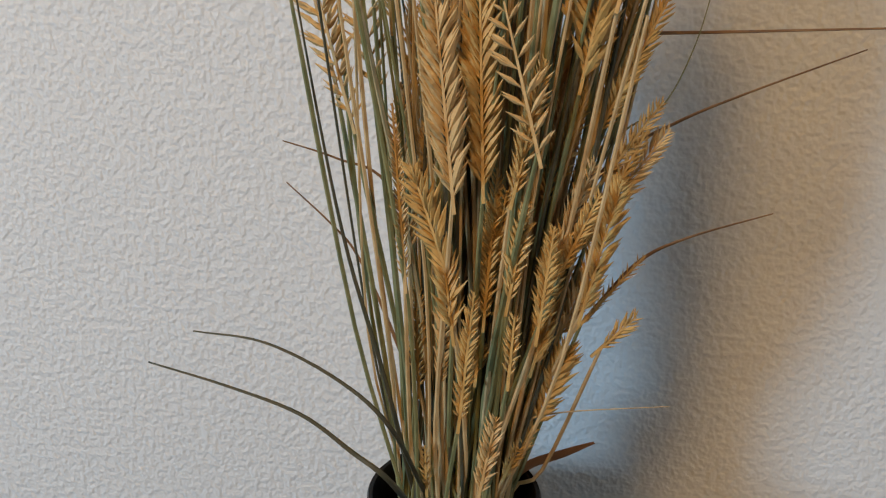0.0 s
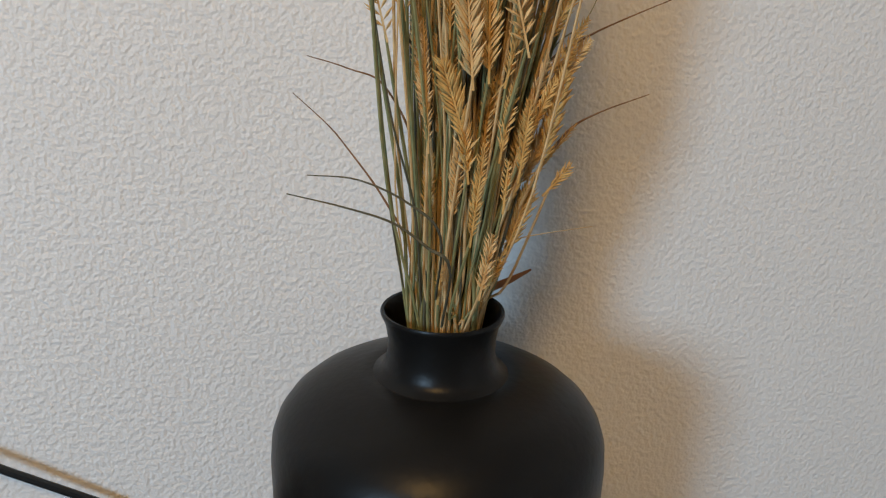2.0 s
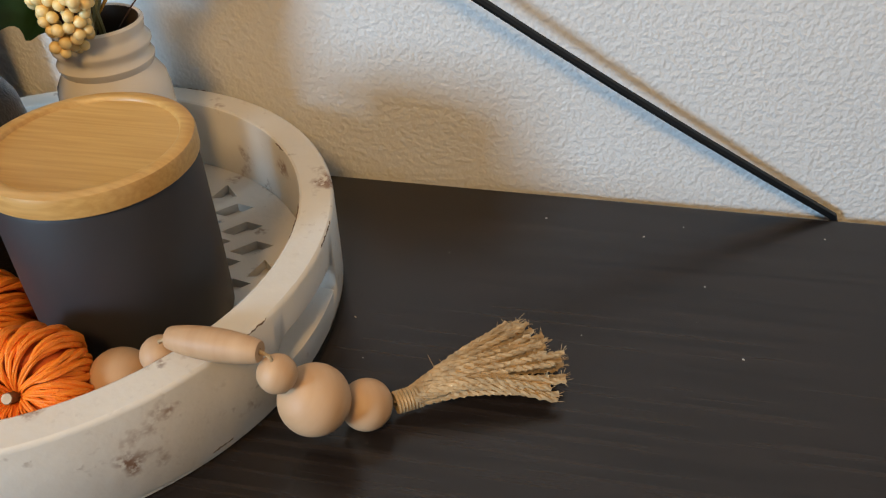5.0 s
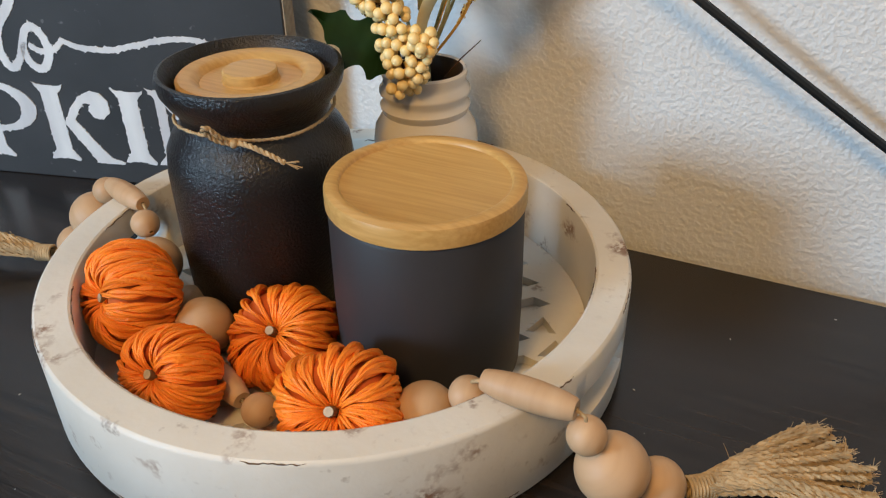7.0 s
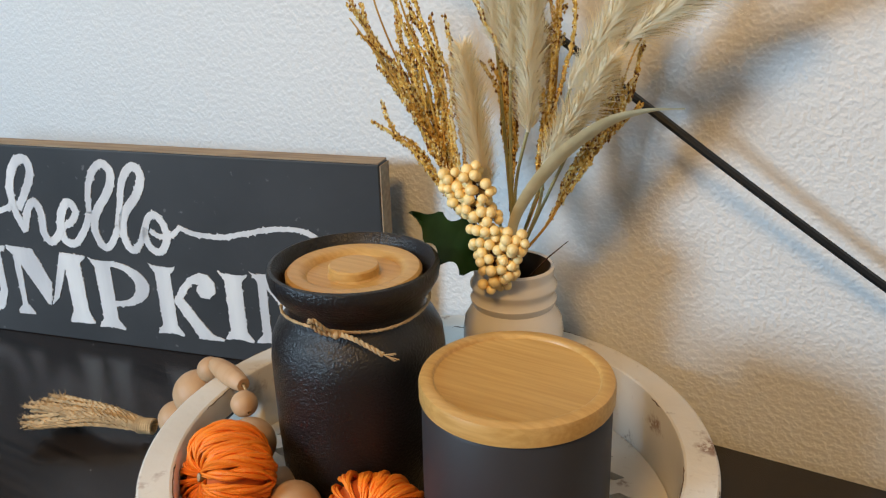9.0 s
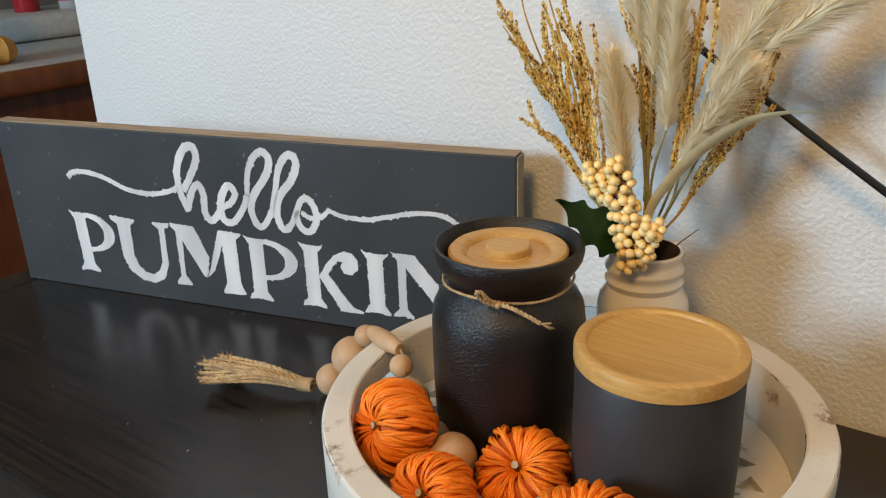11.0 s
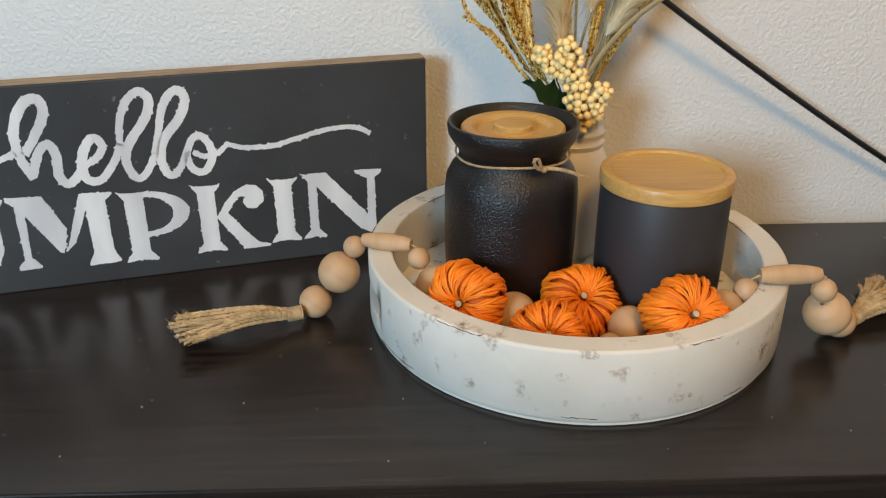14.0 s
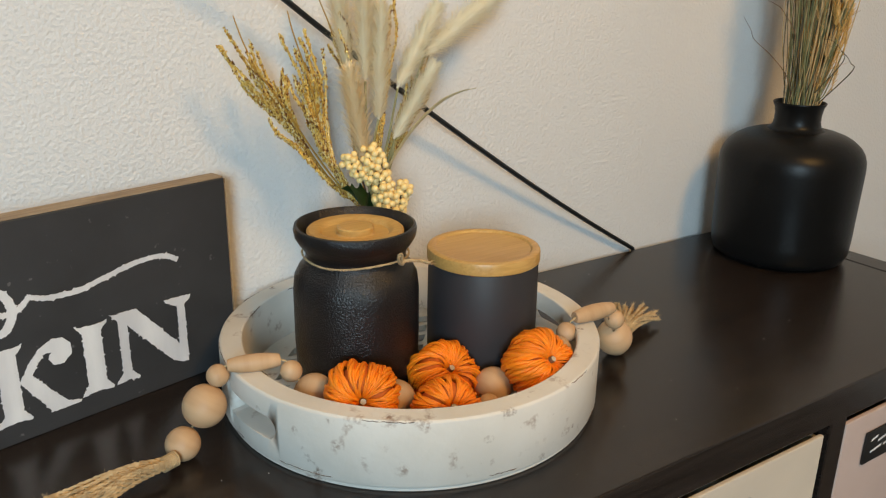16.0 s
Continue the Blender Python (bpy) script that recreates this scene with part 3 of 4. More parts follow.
# ---- raffia pumpkins ----
def pumpkin(at, axis, R, spin, label):
    q = Vector(axis).to_track_quat("Z", "Y").to_matrix().to_4x4()
    th = holder("raffia_pumpkin", Matrix.Translation(at) @ q @ pose(0, 0, 0, 0, 0, spin), label, "pumpkin", "raffia pumpkins in the tray")
    r = random.Random(int(R * 1e6) + int(spin))
    n = 35
    rc, rt, h = R * 0.50, R * 0.46, R * 0.70
    turn, ph = r.choice((-1, 1)) * 0.14, r.uniform(0, 6.28)
    for i in range(n):
        a0 = 2 * math.pi * i / n + r.uniform(-0.05, 0.05) + 0.04 * math.sin(5 * 2 * math.pi * i / n + ph)
        twist = turn + 0.16 * math.sin(2 * a0 + ph) + r.uniform(-0.14, 0.14)
        lift = r.uniform(-0.0012, 0.0016)
        lobes = 1 + 0.06 * math.cos(4 * a0 + ph) + 0.03 * math.cos(7 * a0)
        thick = r.uniform(0.82, 1.22)
        lay = r.uniform(0, 6.28)
        mid = []
        for k in range(29):
            u = 2 * math.pi * k / 28 + math.pi
            a = a0 + twist * (u - 2 * math.pi) / 2 + 0.035 * math.sin(2.5 * u + lay)
            rr = rc * lobes + (rt + lift) * math.cos(u) * lobes
            mid.append(Vector((rr * math.cos(a), rr * math.sin(a), (h + lift) * math.sin(u) * (0.94 if math.sin(u) > 0 else 1))))
        # each turn is a loosely twisted cord of paper plies
        b = bmesh.new()
        spin_rate, plies = r.uniform(1.2, 2.4) * r.choice((-1, 1)), 3
        for ply in range(plies):
            pts, rad = [], []
            for k, c in enumerate(mid):
                u = 2 * math.pi * k / 28 + math.pi
                d = (mid[min(k + 1, 28)] - mid[max(k - 1, 0)]).normalized()
                out = Vector((math.cos(u) * c.x, math.cos(u) * c.y, c.z * 0.8))
                out = (out - d * out.dot(d)).normalized()
                side = d.cross(out)
                w = (0.00090 + 0.00142 * max(0.0, math.cos(u)) ** 0.7) * thick * R / 0.03
                q = 2 * math.pi * (ply / plies + spin_rate * k / 28) + lay
                pts.append(c + side * math.cos(q) * w * 0.78 + out * math.sin(q) * w * 0.62)
                rad.append(w * (0.74 + 0.14 * math.sin(5 * u + lay + 2 * ply)) * r.uniform(0.93, 1.07))
            tube(b, pts, rad, 6, 0.9)
        part("raffia_strand", b, M_RAFFIA, th)
    # Core in the darkened orange, so the gaps between strands read as shaded.
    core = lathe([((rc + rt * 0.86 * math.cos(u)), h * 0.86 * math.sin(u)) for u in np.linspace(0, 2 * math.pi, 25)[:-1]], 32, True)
    part("core", core, M_RAFFIACORE, th, "orange core, darkened as the shade between the strands")
    b = bmesh.new()
    pts = [(0, 0, -0.004), (0.0004, 0, 0.008), (0.0012, 0.0004, R * 0.60)]
    tube(b, pts, [0.0032, 0.0030, 0.0027], 9)
    stem = part("stem", b, M_STEM, th, "brown twig stem")
    b = bmesh.new()
    bmesh.ops.create_circle(b, cap_ends=True, segments=9, radius=0.0024, matrix=Matrix.Translation((0.0012, 0.0004, R * 0.60 + 0.0003)))
    part("cut_end", b, M_CUT, stem, "pale sawn stem end")


M_CUT = mat("sawn_twig_end", (0.62, 0.50, 0.36), 0.8, scale=300, vary=0.3)
pumpkin((-0.558, -0.245, 0.049), (-0.35, -0.72, 0.33), 0.0300, 10, "orange paper-raffia pumpkin with twig stem, tipped on its side")
pumpkin((-0.500, -0.281, 0.038), (-0.10, -0.76, 0.60), 0.0275, 80, "orange paper-raffia pumpkin with twig stem, tilted forward")
pumpkin((-0.467, -0.226, 0.0355), (0.10, -0.66, 0.74), 0.0300, 140, "orange paper-raffia pumpkin with twig stem, nearly upright")
pumpkin((-0.399, -0.274, 0.0480), (0.18, -0.68, 0.70), 0.0308, 200, "orange paper-raffia pumpkin with twig stem, leaning on the rim")

# ---- bead garland ----
garland = holder("bead_garland", pose(0, 0, 0), "raw wooden bead garland with jute tassels draped over the tray", "garland")


def bead(at, r, axis=(1, 0.2, 0.5)):
    prof = [(max(0.0012, r * math.sin(a)), -r * math.cos(a)) for a in np.linspace(0.09, math.pi - 0.09, 25)]
    prof = [(0.0012, prof[0][1] + 0.004)] + prof + [(0.0012, prof[-1][1] - 0.004)]
    ob = part("bead", lathe(prof, 36), M_BEAD, garland)
    ob.matrix_local = Matrix.Translation(at) @ Vector(axis).to_track_quat("Z", "Y").to_matrix().to_4x4()


def long_bead(a, c, r):
    a, c = Vector(a), Vector(c)
    L = (c - a).length
    prof = [(0.0016, 0.004), (0.0016, 0.0), (r * 0.62, 0.0), (r * 0.70, 0.0012)] + [(r * (0.72 + 0.28 * math.sin(math.pi * k / 14) ** 0.8), 0.002 + (L - 0.004) * k / 14) for k in range(1, 14)] + [(r * 0.70, L - 0.0012), (r * 0.62, L), (0.0016, L), (0.0016, L - 0.004)]
    ob = part("oval_bead", lathe(prof, 32), M_BEAD, garland)
    ob.matrix_local = Matrix.Translation(a) @ (c - a).to_track_quat("Z", "Y").to_matrix().to_4x4()


BEADS = [(-0.681, -0.177, 0.0138, 0.0138), (-0.660, -0.172, 0.039, 0.0175), (-0.6465, -0.169, 0.0610, 0.0092), (-0.593, -0.191, 0.0600, 0.0090), (-0.579, -0.203, 0.041, 0.0168),
         (-0.545, -0.214, 0.026, 0.0125), (-0.519, -0.232, 0.031, 0.0172), (-0.452, -0.272, 0.026, 0.0092), (-0.433, -0.253, 0.0295, 0.0165),
         (-0.364, -0.254, 0.044, 0.0155), (-0.345, -0.246, 0.0560, 0.0095), (-0.286, -0.248, 0.056, 0.0094), (-0.2745, -0.239, 0.031, 0.0178), (-0.2545, -0.223, 0.0136, 0.0134)]
for i, (x, y, z, r) in enumerate(BEADS):
    p, q = BEADS[max(0, i - 1)], BEADS[min(len(BEADS) - 1, i + 1)]
    bead((x, y, z), r, (q[0] - p[0] + 0.001, q[1] - p[1], q[2] - p[2]))
long_bead((-0.639, -0.171, 0.0685), (-0.599, -0.184, 0.0690), 0.0074)
long_bead((-0.337, -0.247, 0.0695), (-0.2915, -0.249, 0.0700), 0.0078)
long_bead((-0.502, -0.252, 0.026), (-0.466, -0.268, 0.024), 0.0078)
b = bmesh.new()
tube(b, smooth_line([(-0.694, -0.190, 0.012), (-0.681, -0.177, 0.0138), (-0.660, -0.172, 0.041), (-0.6465, -0.169, 0.061), (-0.639, -0.171, 0.0685), (-0.599, -0.184, 0.069), (-0.593, -0.191, 0.060), (-0.579, -0.203, 0.041), (-0.545, -0.214, 0.026), (-0.519, -0.232, 0.031), (-0.502, -0.252, 0.026), (-0.466, -0.268, 0.024), (-0.452, -0.272, 0.026), (-0.433, -0.253, 0.0295), (-0.400, -0.255, 0.03), (-0.364, -0.254, 0.044), (-0.345, -0.246, 0.056), (-0.338, -0.248, 0.069), (-0.2915, -0.249, 0.070), (-0.286, -0.248, 0.056), (-0.2745, -0.239, 0.031), (-0.2545, -0.223, 0.0136), (-0.241, -0.217, 0.012)], 4), 0.0009, 5)
part("cord", b, M_JUTE, garland, "thin jute cord")


def tassel(neck, tip, half, seed):
    r = random.Random(seed)
    neck, tip = Vector(neck), Vector(tip)
    d = tip - neck
    side = Vector((-d.y, d.x, 0)).normalized()
    dn = d.normalized()
    b = bmesh.new()
    for k in range(52):
        f = r.uniform(-1, 1)
        lay = r.uniform(0, 1)
        end = tip + side * half * f + dn * (-0.012 * f * f * abs(half) / 0.03 + r.uniform(-0.008, 0.004)) + Vector((0, 0, r.uniform(0.0, 0.016) * (1 - abs(f) * 0.5)))
        end.z = max(end.z, 0.0018)
        mid = neck + d * 0.45 + side * half * 0.42 * f + Vector((0, 0, 0.003 + 0.009 * lay))
        start = neck + dn * 0.008 + side * 0.004 * f + Vector((0, 0, 0.0045 * (lay - 0.3)))
        line = smooth_line([start, mid, end], 14)
        rope(b, line, 0.0018, 100 + r.uniform(-20, 20), 2, 4)
        for _ in range(5):
            e = Vector(line[-1])
            tube(b, [e - dn * 0.002, e + Vector((r.uniform(-0.004, 0.004), r.uniform(-0.004, 0.004), r.uniform(-0.001, 0.004)))], 0.00014, 3)
        if r.random() < 0.7:
            e = Vector(line[r.randrange(8, 26)])
            tube(b, [e, e + Vector((r.uniform(-0.008, 0.008), r.uniform(-0.008, 0.008), r.uniform(0, 0.006)))], 0.00012, 3)
    t = part("tassel", b, M_JUTE, garland, "frayed jute tassel")
    b = bmesh.new()
    for k in range(7):
        c = neck + dn * (0.0005 + 0.0018 * k)
        loop = [c + (side * math.cos(a) + Vector((0, 0, 1)) * math.sin(a)) * 0.0052 for a in np.linspace(0, 2 * math.pi, 20)]
        tube(b, loop, 0.0011, 5)
    part("binding", b, M_JUTE, t)
    return t


tassel((-0.691, -0.191, 0.012), (-0.788, -0.222, 0.008), 0.025, 3)
tassel((-0.241, -0.217, 0.011), (-0.168, -0.164, 0.004), 0.031, 4)

# ---- dried grasses in the black vase ----
M_STRAW = mat("dry_straw", (0.60, 0.43, 0.21), 0.65, scale=160, second=(0.46, 0.30, 0.13))
M_GREENSTEM = mat("grey_green_stem", (0.25, 0.23, 0.095), 0.65, scale=160, second=(0.15, 0.16, 0.065))
M_DARKSTEM = mat("dark_olive_stem", (0.055, 0.06, 0.035), 0.65, scale=160, second=(0.09, 0.075, 0.04))
M_EAR = mat("golden_grass_ear", (0.64, 0.41, 0.135), 0.6, scale=220, second=(0.48, 0.275, 0.075))
M_EARPALE = mat("pale_grass_ear", (0.68, 0.47, 0.21), 0.6, scale=220, second=(0.55, 0.34, 0.13))

grass = holder("dried_grass_bunch", pose(0.1657, -0.113, 0.1718), "bunch of dried grasses with golden ears, standing in the black vase", "dried grass")
grass.scale = (1.2, 1.2, 1.2)


def rel(p):
    return Vector(p) - Vector((0.133, -0.14, 0.19))


def stem_line(top, r, bow=0.004):
    top = rel(top)
    base = Vector((max(-0.017, min(0.017, top.x * 0.35 + r.uniform(-0.007, 0.007))), max(-0.016, min(0.016, top.y * 0.35 + r.uniform(-0.008, 0.008))), 0.0))
    if base.length > 0.0135:
        base *= 0.0135 / base.length
    lip = base.lerp(top, 0.034 / max(0.06, top.z))
    if math.hypot(lip.x, lip.y) > 0.0185:
        lip *= 0.0185 / math.hypot(lip.x, lip.y)
    lip.z = 0.034
    low = Vector((base.x * 0.5, base.y * 0.5, -0.11))
    mid = base.lerp(top, 0.5) + Vector((r.uniform(-bow, bow), r.uniform(-bow, bow), 0)) - Vector((top.x, top.y, 0)) * 0.06
    return smooth_line([low, base, lip, mid, top], 4)


def ear(b, a, c, w, r, open_=1.0):
    """A flat ear of overlapping spikelets from a to c."""
    a, c = Vector(a), Vector(c)
    d = (c - a).normalized()
    L = (c - a).length
    s0 = d.cross(Vector((r.uniform(-0.5, 0.5), 1, 0.1))).normalized()
    nrm = s0.cross(d)
    w *= 0.8
    pitch = 0.0019 * (1 if open_ < 1.5 else 2.1)
    n = max(5, int(L / pitch))
    for i in range(n):
        t = i / n
        width = w * (0.75 + 0.55 * math.sin(math.pi * min(1, t * 0.9 + 0.15))) * (1 if t < 0.85 else (1 - t) / 0.15 * 0.6 + 0.4)
        for sgn in (-1, 1):
            for lay in (-0.25, 0.25):
                p = a + d * (L * t + (0.5 * pitch if sgn > 0 else 0))
                out = (s0 * sgn * (0.55 * open_) + d * 1.0 + nrm * (lay + r.uniform(-0.45, 0.45)) + s0 * r.uniform(-0.18, 0.18)).normalized()
                ln = width * 2.0 * r.uniform(0.85, 1.15)
                q = p + out * ln
                m = p + out * ln * 0.45
                k = out.cross(nrm).normalized() * ln * 0.082
                f = nrm * ln * 0.075
                v = [b.verts.new(x) for x in (p, m + k, m - k, m + f, m - f, q)]
                for tri in ((0, 1, 3), (0, 3, 2), (0, 2, 4), (0, 4, 1), (5, 3, 1), (5, 2, 3), (5, 4, 2), (5, 1, 4)):
                    b.faces.new([v[j] for j in tri])
    tube(b, [a - d * 0.004, a, c], [0.0006, 0.0006, 0.0003], 4)


EARS = [
    ((0.135, -0.172, 0.326), (0.130, -0.172, 0.376), 0.0052), ((0.142, -0.168, 0.328), (0.140, -0.168, 0.380), 0.0050),
    ((0.134, -0.168, 0.303), (0.124, -0.168, 0.333), 0.0046), ((0.135, -0.170, 0.290), (0.133, -0.170, 0.306), 0.0041),
    ((0.121, -0.160, 0.300), (0.118, -0.160, 0.347), 0.0022), ((0.149, -0.165, 0.297), (0.153, -0.165, 0.324), 0.0030),
    ((0.157, -0.165, 0.289), (0.160, -0.165, 0.318), 0.0029), ((0.150, -0.170, 0.278), (0.151, -0.170, 0.295), 0.0023),
    ((0.143, -0.168, 0.241), (0.147, -0.168, 0.265), 0.0033), ((0.127, -0.160, 0.236), (0.127, -0.164, 0.252), 0.0018),
    ((0.149, -0.154, 0.237), (0.153, -0.158, 0.250), 0.0026), ((0.165, -0.160, 0.354), (0.170, -0.160, 0.384), 0.0058),
    ((0.165, -0.145, 0.305), (0.189, -0.145, 0.340), 0.0040), ((0.169, -0.148, 0.285), (0.185, -0.148, 0.306), 0.0020)]
EARS_FAR = [
    ((0.175, -0.148, 0.278), (0.184, -0.148, 0.288), 0.0028), ((0.158, -0.150, 0.254), (0.166, -0.150, 0.279), 0.0048),
    ((0.163, -0.145, 0.280), (0.173, -0.145, 0.303), 0.0041), ((0.157, -0.150, 0.319), (0.158, -0.150, 0.332), 0.0025),
    ((0.152, -0.150, 0.241), (0.157, -0.150, 0.253), 0.0026), ((0.159, -0.140, 0.326), (0.161, -0.140, 0.362), 0.0045),
    ((0.145, -0.140, 0.335), (0.143, -0.140, 0.372), 0.0045), ((0.152, -0.130, 0.322), (0.154, -0.130, 0.366), 0.0043),
    ((0.122, -0.140, 0.330), (0.120, -0.140, 0.372), 0.0041), ((0.175, -0.130, 0.339), (0.180, -0.130, 0.378), 0.0036)]
r = random.Random(21)
more = []
for k in range(16):
    x = 0.138 + r.uniform(-0.016, 0.034)
    z = r.uniform(0.255, 0.35)
    y = -0.155 + r.uniform(-0.018, 0.012)
    more.append(((x, y, z), (x + (x - 0.133) * 0.35 + r.uniform(-0.003, 0.003), y - 0.002, z + r.uniform(0.022, 0.042)), r.uniform(0.0022, 0.0038)))
for k in range(26):
    x = 0.136 + r.uniform(-0.028, 0.045)
    z = r.uniform(0.365, 0.41)
    more.append(((x, -0.14 + r.uniform(-0.03, 0.03), z), (x + (x - 0.133) * 0.3 + r.uniform(-0.004, 0.004), -0.14 + r.uniform(-0.04, 0.03), z + r.uniform(0.035, 0.06)), r.uniform(0.003, 0.0055)))
for k in range(24):
    x = 0.143 + r.uniform(-0.022, 0.032)
    z = r.uniform(0.262, 0.345)
    more.append(((x, -0.14 + r.uniform(-0.02, 0.026), z), (x + (x - 0.133) * 0.25 + r.uniform(-0.004, 0.004), -0.14 + r.uniform(-0.024, 0.026), z + r.uniform(0.026, 0.045)), r.uniform(0.0025, 0.0048)))
for k, (a, c, w) in enumerate(EARS + EARS_FAR + more):
    b = bmesh.new()
    ear(b, rel(a), rel(c), w, r)
    e = part("grass_ear", b, M_EAR if k % 4 else M_EARPALE, grass, smooth=False)
    b = bmesh.new()
    tube(b, stem_line(a, r), [0.00065] * 16 + [0.0005], 5)
    part("stalk", b, M_GREENSTEM if k % 2 else M_STRAW, e)
# open, sparse heads among the thin stems
for a, c in (((0.105, -0.150, 0.341), (0.094, -0.150, 0.385)), ((0.112, -0.150, 0.349), (0.105, -0.150, 0.392)), ((0.100, -0.146, 0.35), (0.088, -0.14, 0.395)), ((0.155, -0.172, 0.338), (0.146, -0.172, 0.372))):
    b = bmesh.new()
    ear(b, rel(a), rel(c), 0.0042, r, 1.9)
    e = part("grass_ear", b, M_EARPALE, grass, smooth=False)
    b = bmesh.new()
    tube(b, stem_line(a, r), [0.0008] * 16 + [0.0005], 5)
    part("stalk", b, M_GREENSTEM, e)
for count, m in ((85, M_GREENSTEM), (105, M_STRAW), (34, M_DARKSTEM)):
    for k in range(count):
        x = max(-1, min(1, r.gauss(0.0, 0.5))) - (0.05 if m is not M_STRAW else -0.18)
        top = (0.133 + x * 0.044 + 0.009, -0.14 + r.uniform(-1, 1) * 0.034, r.uniform(0.36, 0.46))
        b = bmesh.new()
        tube(b, stem_line(top, r, 0.007), [r.uniform(0.00035, 0.0007)] * 16 + [0.0004], 5)
        part("grass_stem", b, m, grass)
M_RUST = mat("rust_brown_blade", (0.26, 0.14, 0.06), 0.65, scale=120, second=(0.14, 0.07, 0.03))
BLADES = [
    ([(0.128, -0.165, 0.225), (0.124, -0.198, 0.262), (0.115, -0.200, 0.271), (0.103, -0.200, 0.280), (0.086, -0.200, 0.286), (0.067, -0.200, 0.291)], 0.0009, M_DARKSTEM),
    ([(0.126, -0.160, 0.235), (0.122, -0.188, 0.271), (0.110, -0.190, 0.284), (0.092, -0.190, 0.293), (0.074, -0.190, 0.295)], 0.0008, M_DARKSTEM),
    ([(0.150, -0.150, 0.245), (0.155, -0.150, 0.254), (0.166, -0.150, 0.258), (0.195, -0.150, 0.262)], 0.0007, M_STRAW),
    ([(0.170, -0.146, 0.285), (0.184, -0.140, 0.301), (0.197, -0.140, 0.309), (0.219, -0.140, 0.317)], 0.0010, M_RUST),
    ([(0.150, -0.135, 0.345), (0.166, -0.130, 0.360), (0.179, -0.130, 0.363), (0.204, -0.130, 0.364), (0.258, -0.130, 0.366)], 0.0011, M_RUST),
    ([(0.160, -0.135, 0.305), (0.176, -0.130, 0.328), (0.192, -0.130, 0.339), (0.211, -0.130, 0.348), (0.240, -0.130, 0.360)], 0.0010, M_RUST),
    ([(0.129, -0.138, 0.215), (0.122, -0.132, 0.285), (0.109, -0.120, 0.316), (0.093, -0.120, 0.324), (0.076, -0.120, 0.329)], 0.0010, M_RUST),
    ([(0.128, -0.138, 0.205), (0.120, -0.130, 0.245), (0.108, -0.116, 0.268), (0.094, -0.100, 0.286), (0.085, -0.100, 0.297), (0.070, -0.100, 0.311)], 0.0010, M_RUST),
    ([(0.122, -0.150, 0.225), (0.116, -0.165, 0.273), (0.107, -0.165, 0.307), (0.101, -0.165, 0.339), (0.094, -0.165, 0.385)], 0.0009, M_DARKSTEM),
    ([(0.143, -0.140, 0.215), (0.160, -0.140, 0.29), (0.174, -0.140, 0.333), (0.187, -0.140, 0.345), (0.194, -0.140, 0.361), (0.198, -0.14, 0.38)], 0.0006, M_GREENSTEM)]
for pts, w, m in BLADES:
    b = bmesh.new()
    line = smooth_line([rel(p) for p in pts], 6)
    tube(b, line, [w * (1 - 0.75 * i / (len(line) - 1)) for i in range(len(line))], 5, 0.6)
    part("blade", b, m, grass)
b = bmesh.new()
line = smooth_line([rel(p) for p in ((0.146, -0.130, 0.212), (0.155, -0.127, 0.224), (0.167, -0.125, 0.229), (0.177, -0.125, 0.234))], 5)
tube(b, line, [0.0008 + 0.0022 * math.sin(math.pi * i / (len(line) - 1)) for i in range(len(line))], 6, 0.3)
part("dry_leaf", b, mat("rust_leaf", (0.36, 0.15, 0.05), 0.7, scale=120), grass, "curled rust-brown leaf")

# ---- arrangement in the cream jar ----
bouquet = holder("artificial_bouquet", pose(-0.452, -0.073, 0.12), "artificial autumn stems with glitter sprays, plumes and berries", "bouquet")
BQ = Vector((-0.452, -0.073, 0.12))
M_GLITTER = mat("gold_glitter", (1.0, 0.75, 0.25), 0.24, metal=0.3, scale=700, second=(0.52, 0.27, 0.05), bump=0.8, bscale=1200)
M_PLUME = mat("cream_plume", (0.97, 0.91, 0.74), 0.7, scale=60, second=(0.93, 0.84, 0.62))
M_PLUMEWARM = mat("beige_plume", (0.95, 0.85, 0.61), 0.7, scale=60, second=(0.91, 0.77, 0.50))
M_BERRY = mat("cream_yellow_berry", (0.94, 0.75, 0.37), 0.32, scale=60, second=(0.90, 0.62, 0.20), per_object=0.08)
M_LEAF = mat("dark_green_leaf", (0.028, 0.085, 0.020), 0.42, scale=60, second=(0.016, 0.05, 0.012))
M_SAGE = mat("sage_stem", (0.32, 0.31, 0.15), 0.6, scale=80, second=(0.24, 0.22, 0.09))
M_STRAP = mat("pale_sage_leaf", (0.76, 0.70, 0.45), 0.55, scale=80, second=(0.64, 0.57, 0.33))
M_TWIG = mat("brown_twig", (0.08, 0.035, 0.02), 0.7, scale=100)


for m in (M_PLUME, M_PLUMEWARM):
    nt = m.node_tree
    tr = nt.nodes.new("ShaderNodeBsdfTranslucent")
    mx = nt.nodes.new("ShaderNodeMixShader")
    mx.inputs[0].default_value = 0.3
    pb = nt.nodes["Principled BSDF"]
    nt.links.new(pb.inputs["Base Color"].links[0].from_socket, tr.inputs["Color"])
    nt.links.new(pb.outputs[0], mx.inputs[1])
    nt.links.new(tr.outputs[0], mx.inputs[2])
    nt.links.new(mx.outputs[0], nt.nodes["Material Output"].inputs["Surface"])


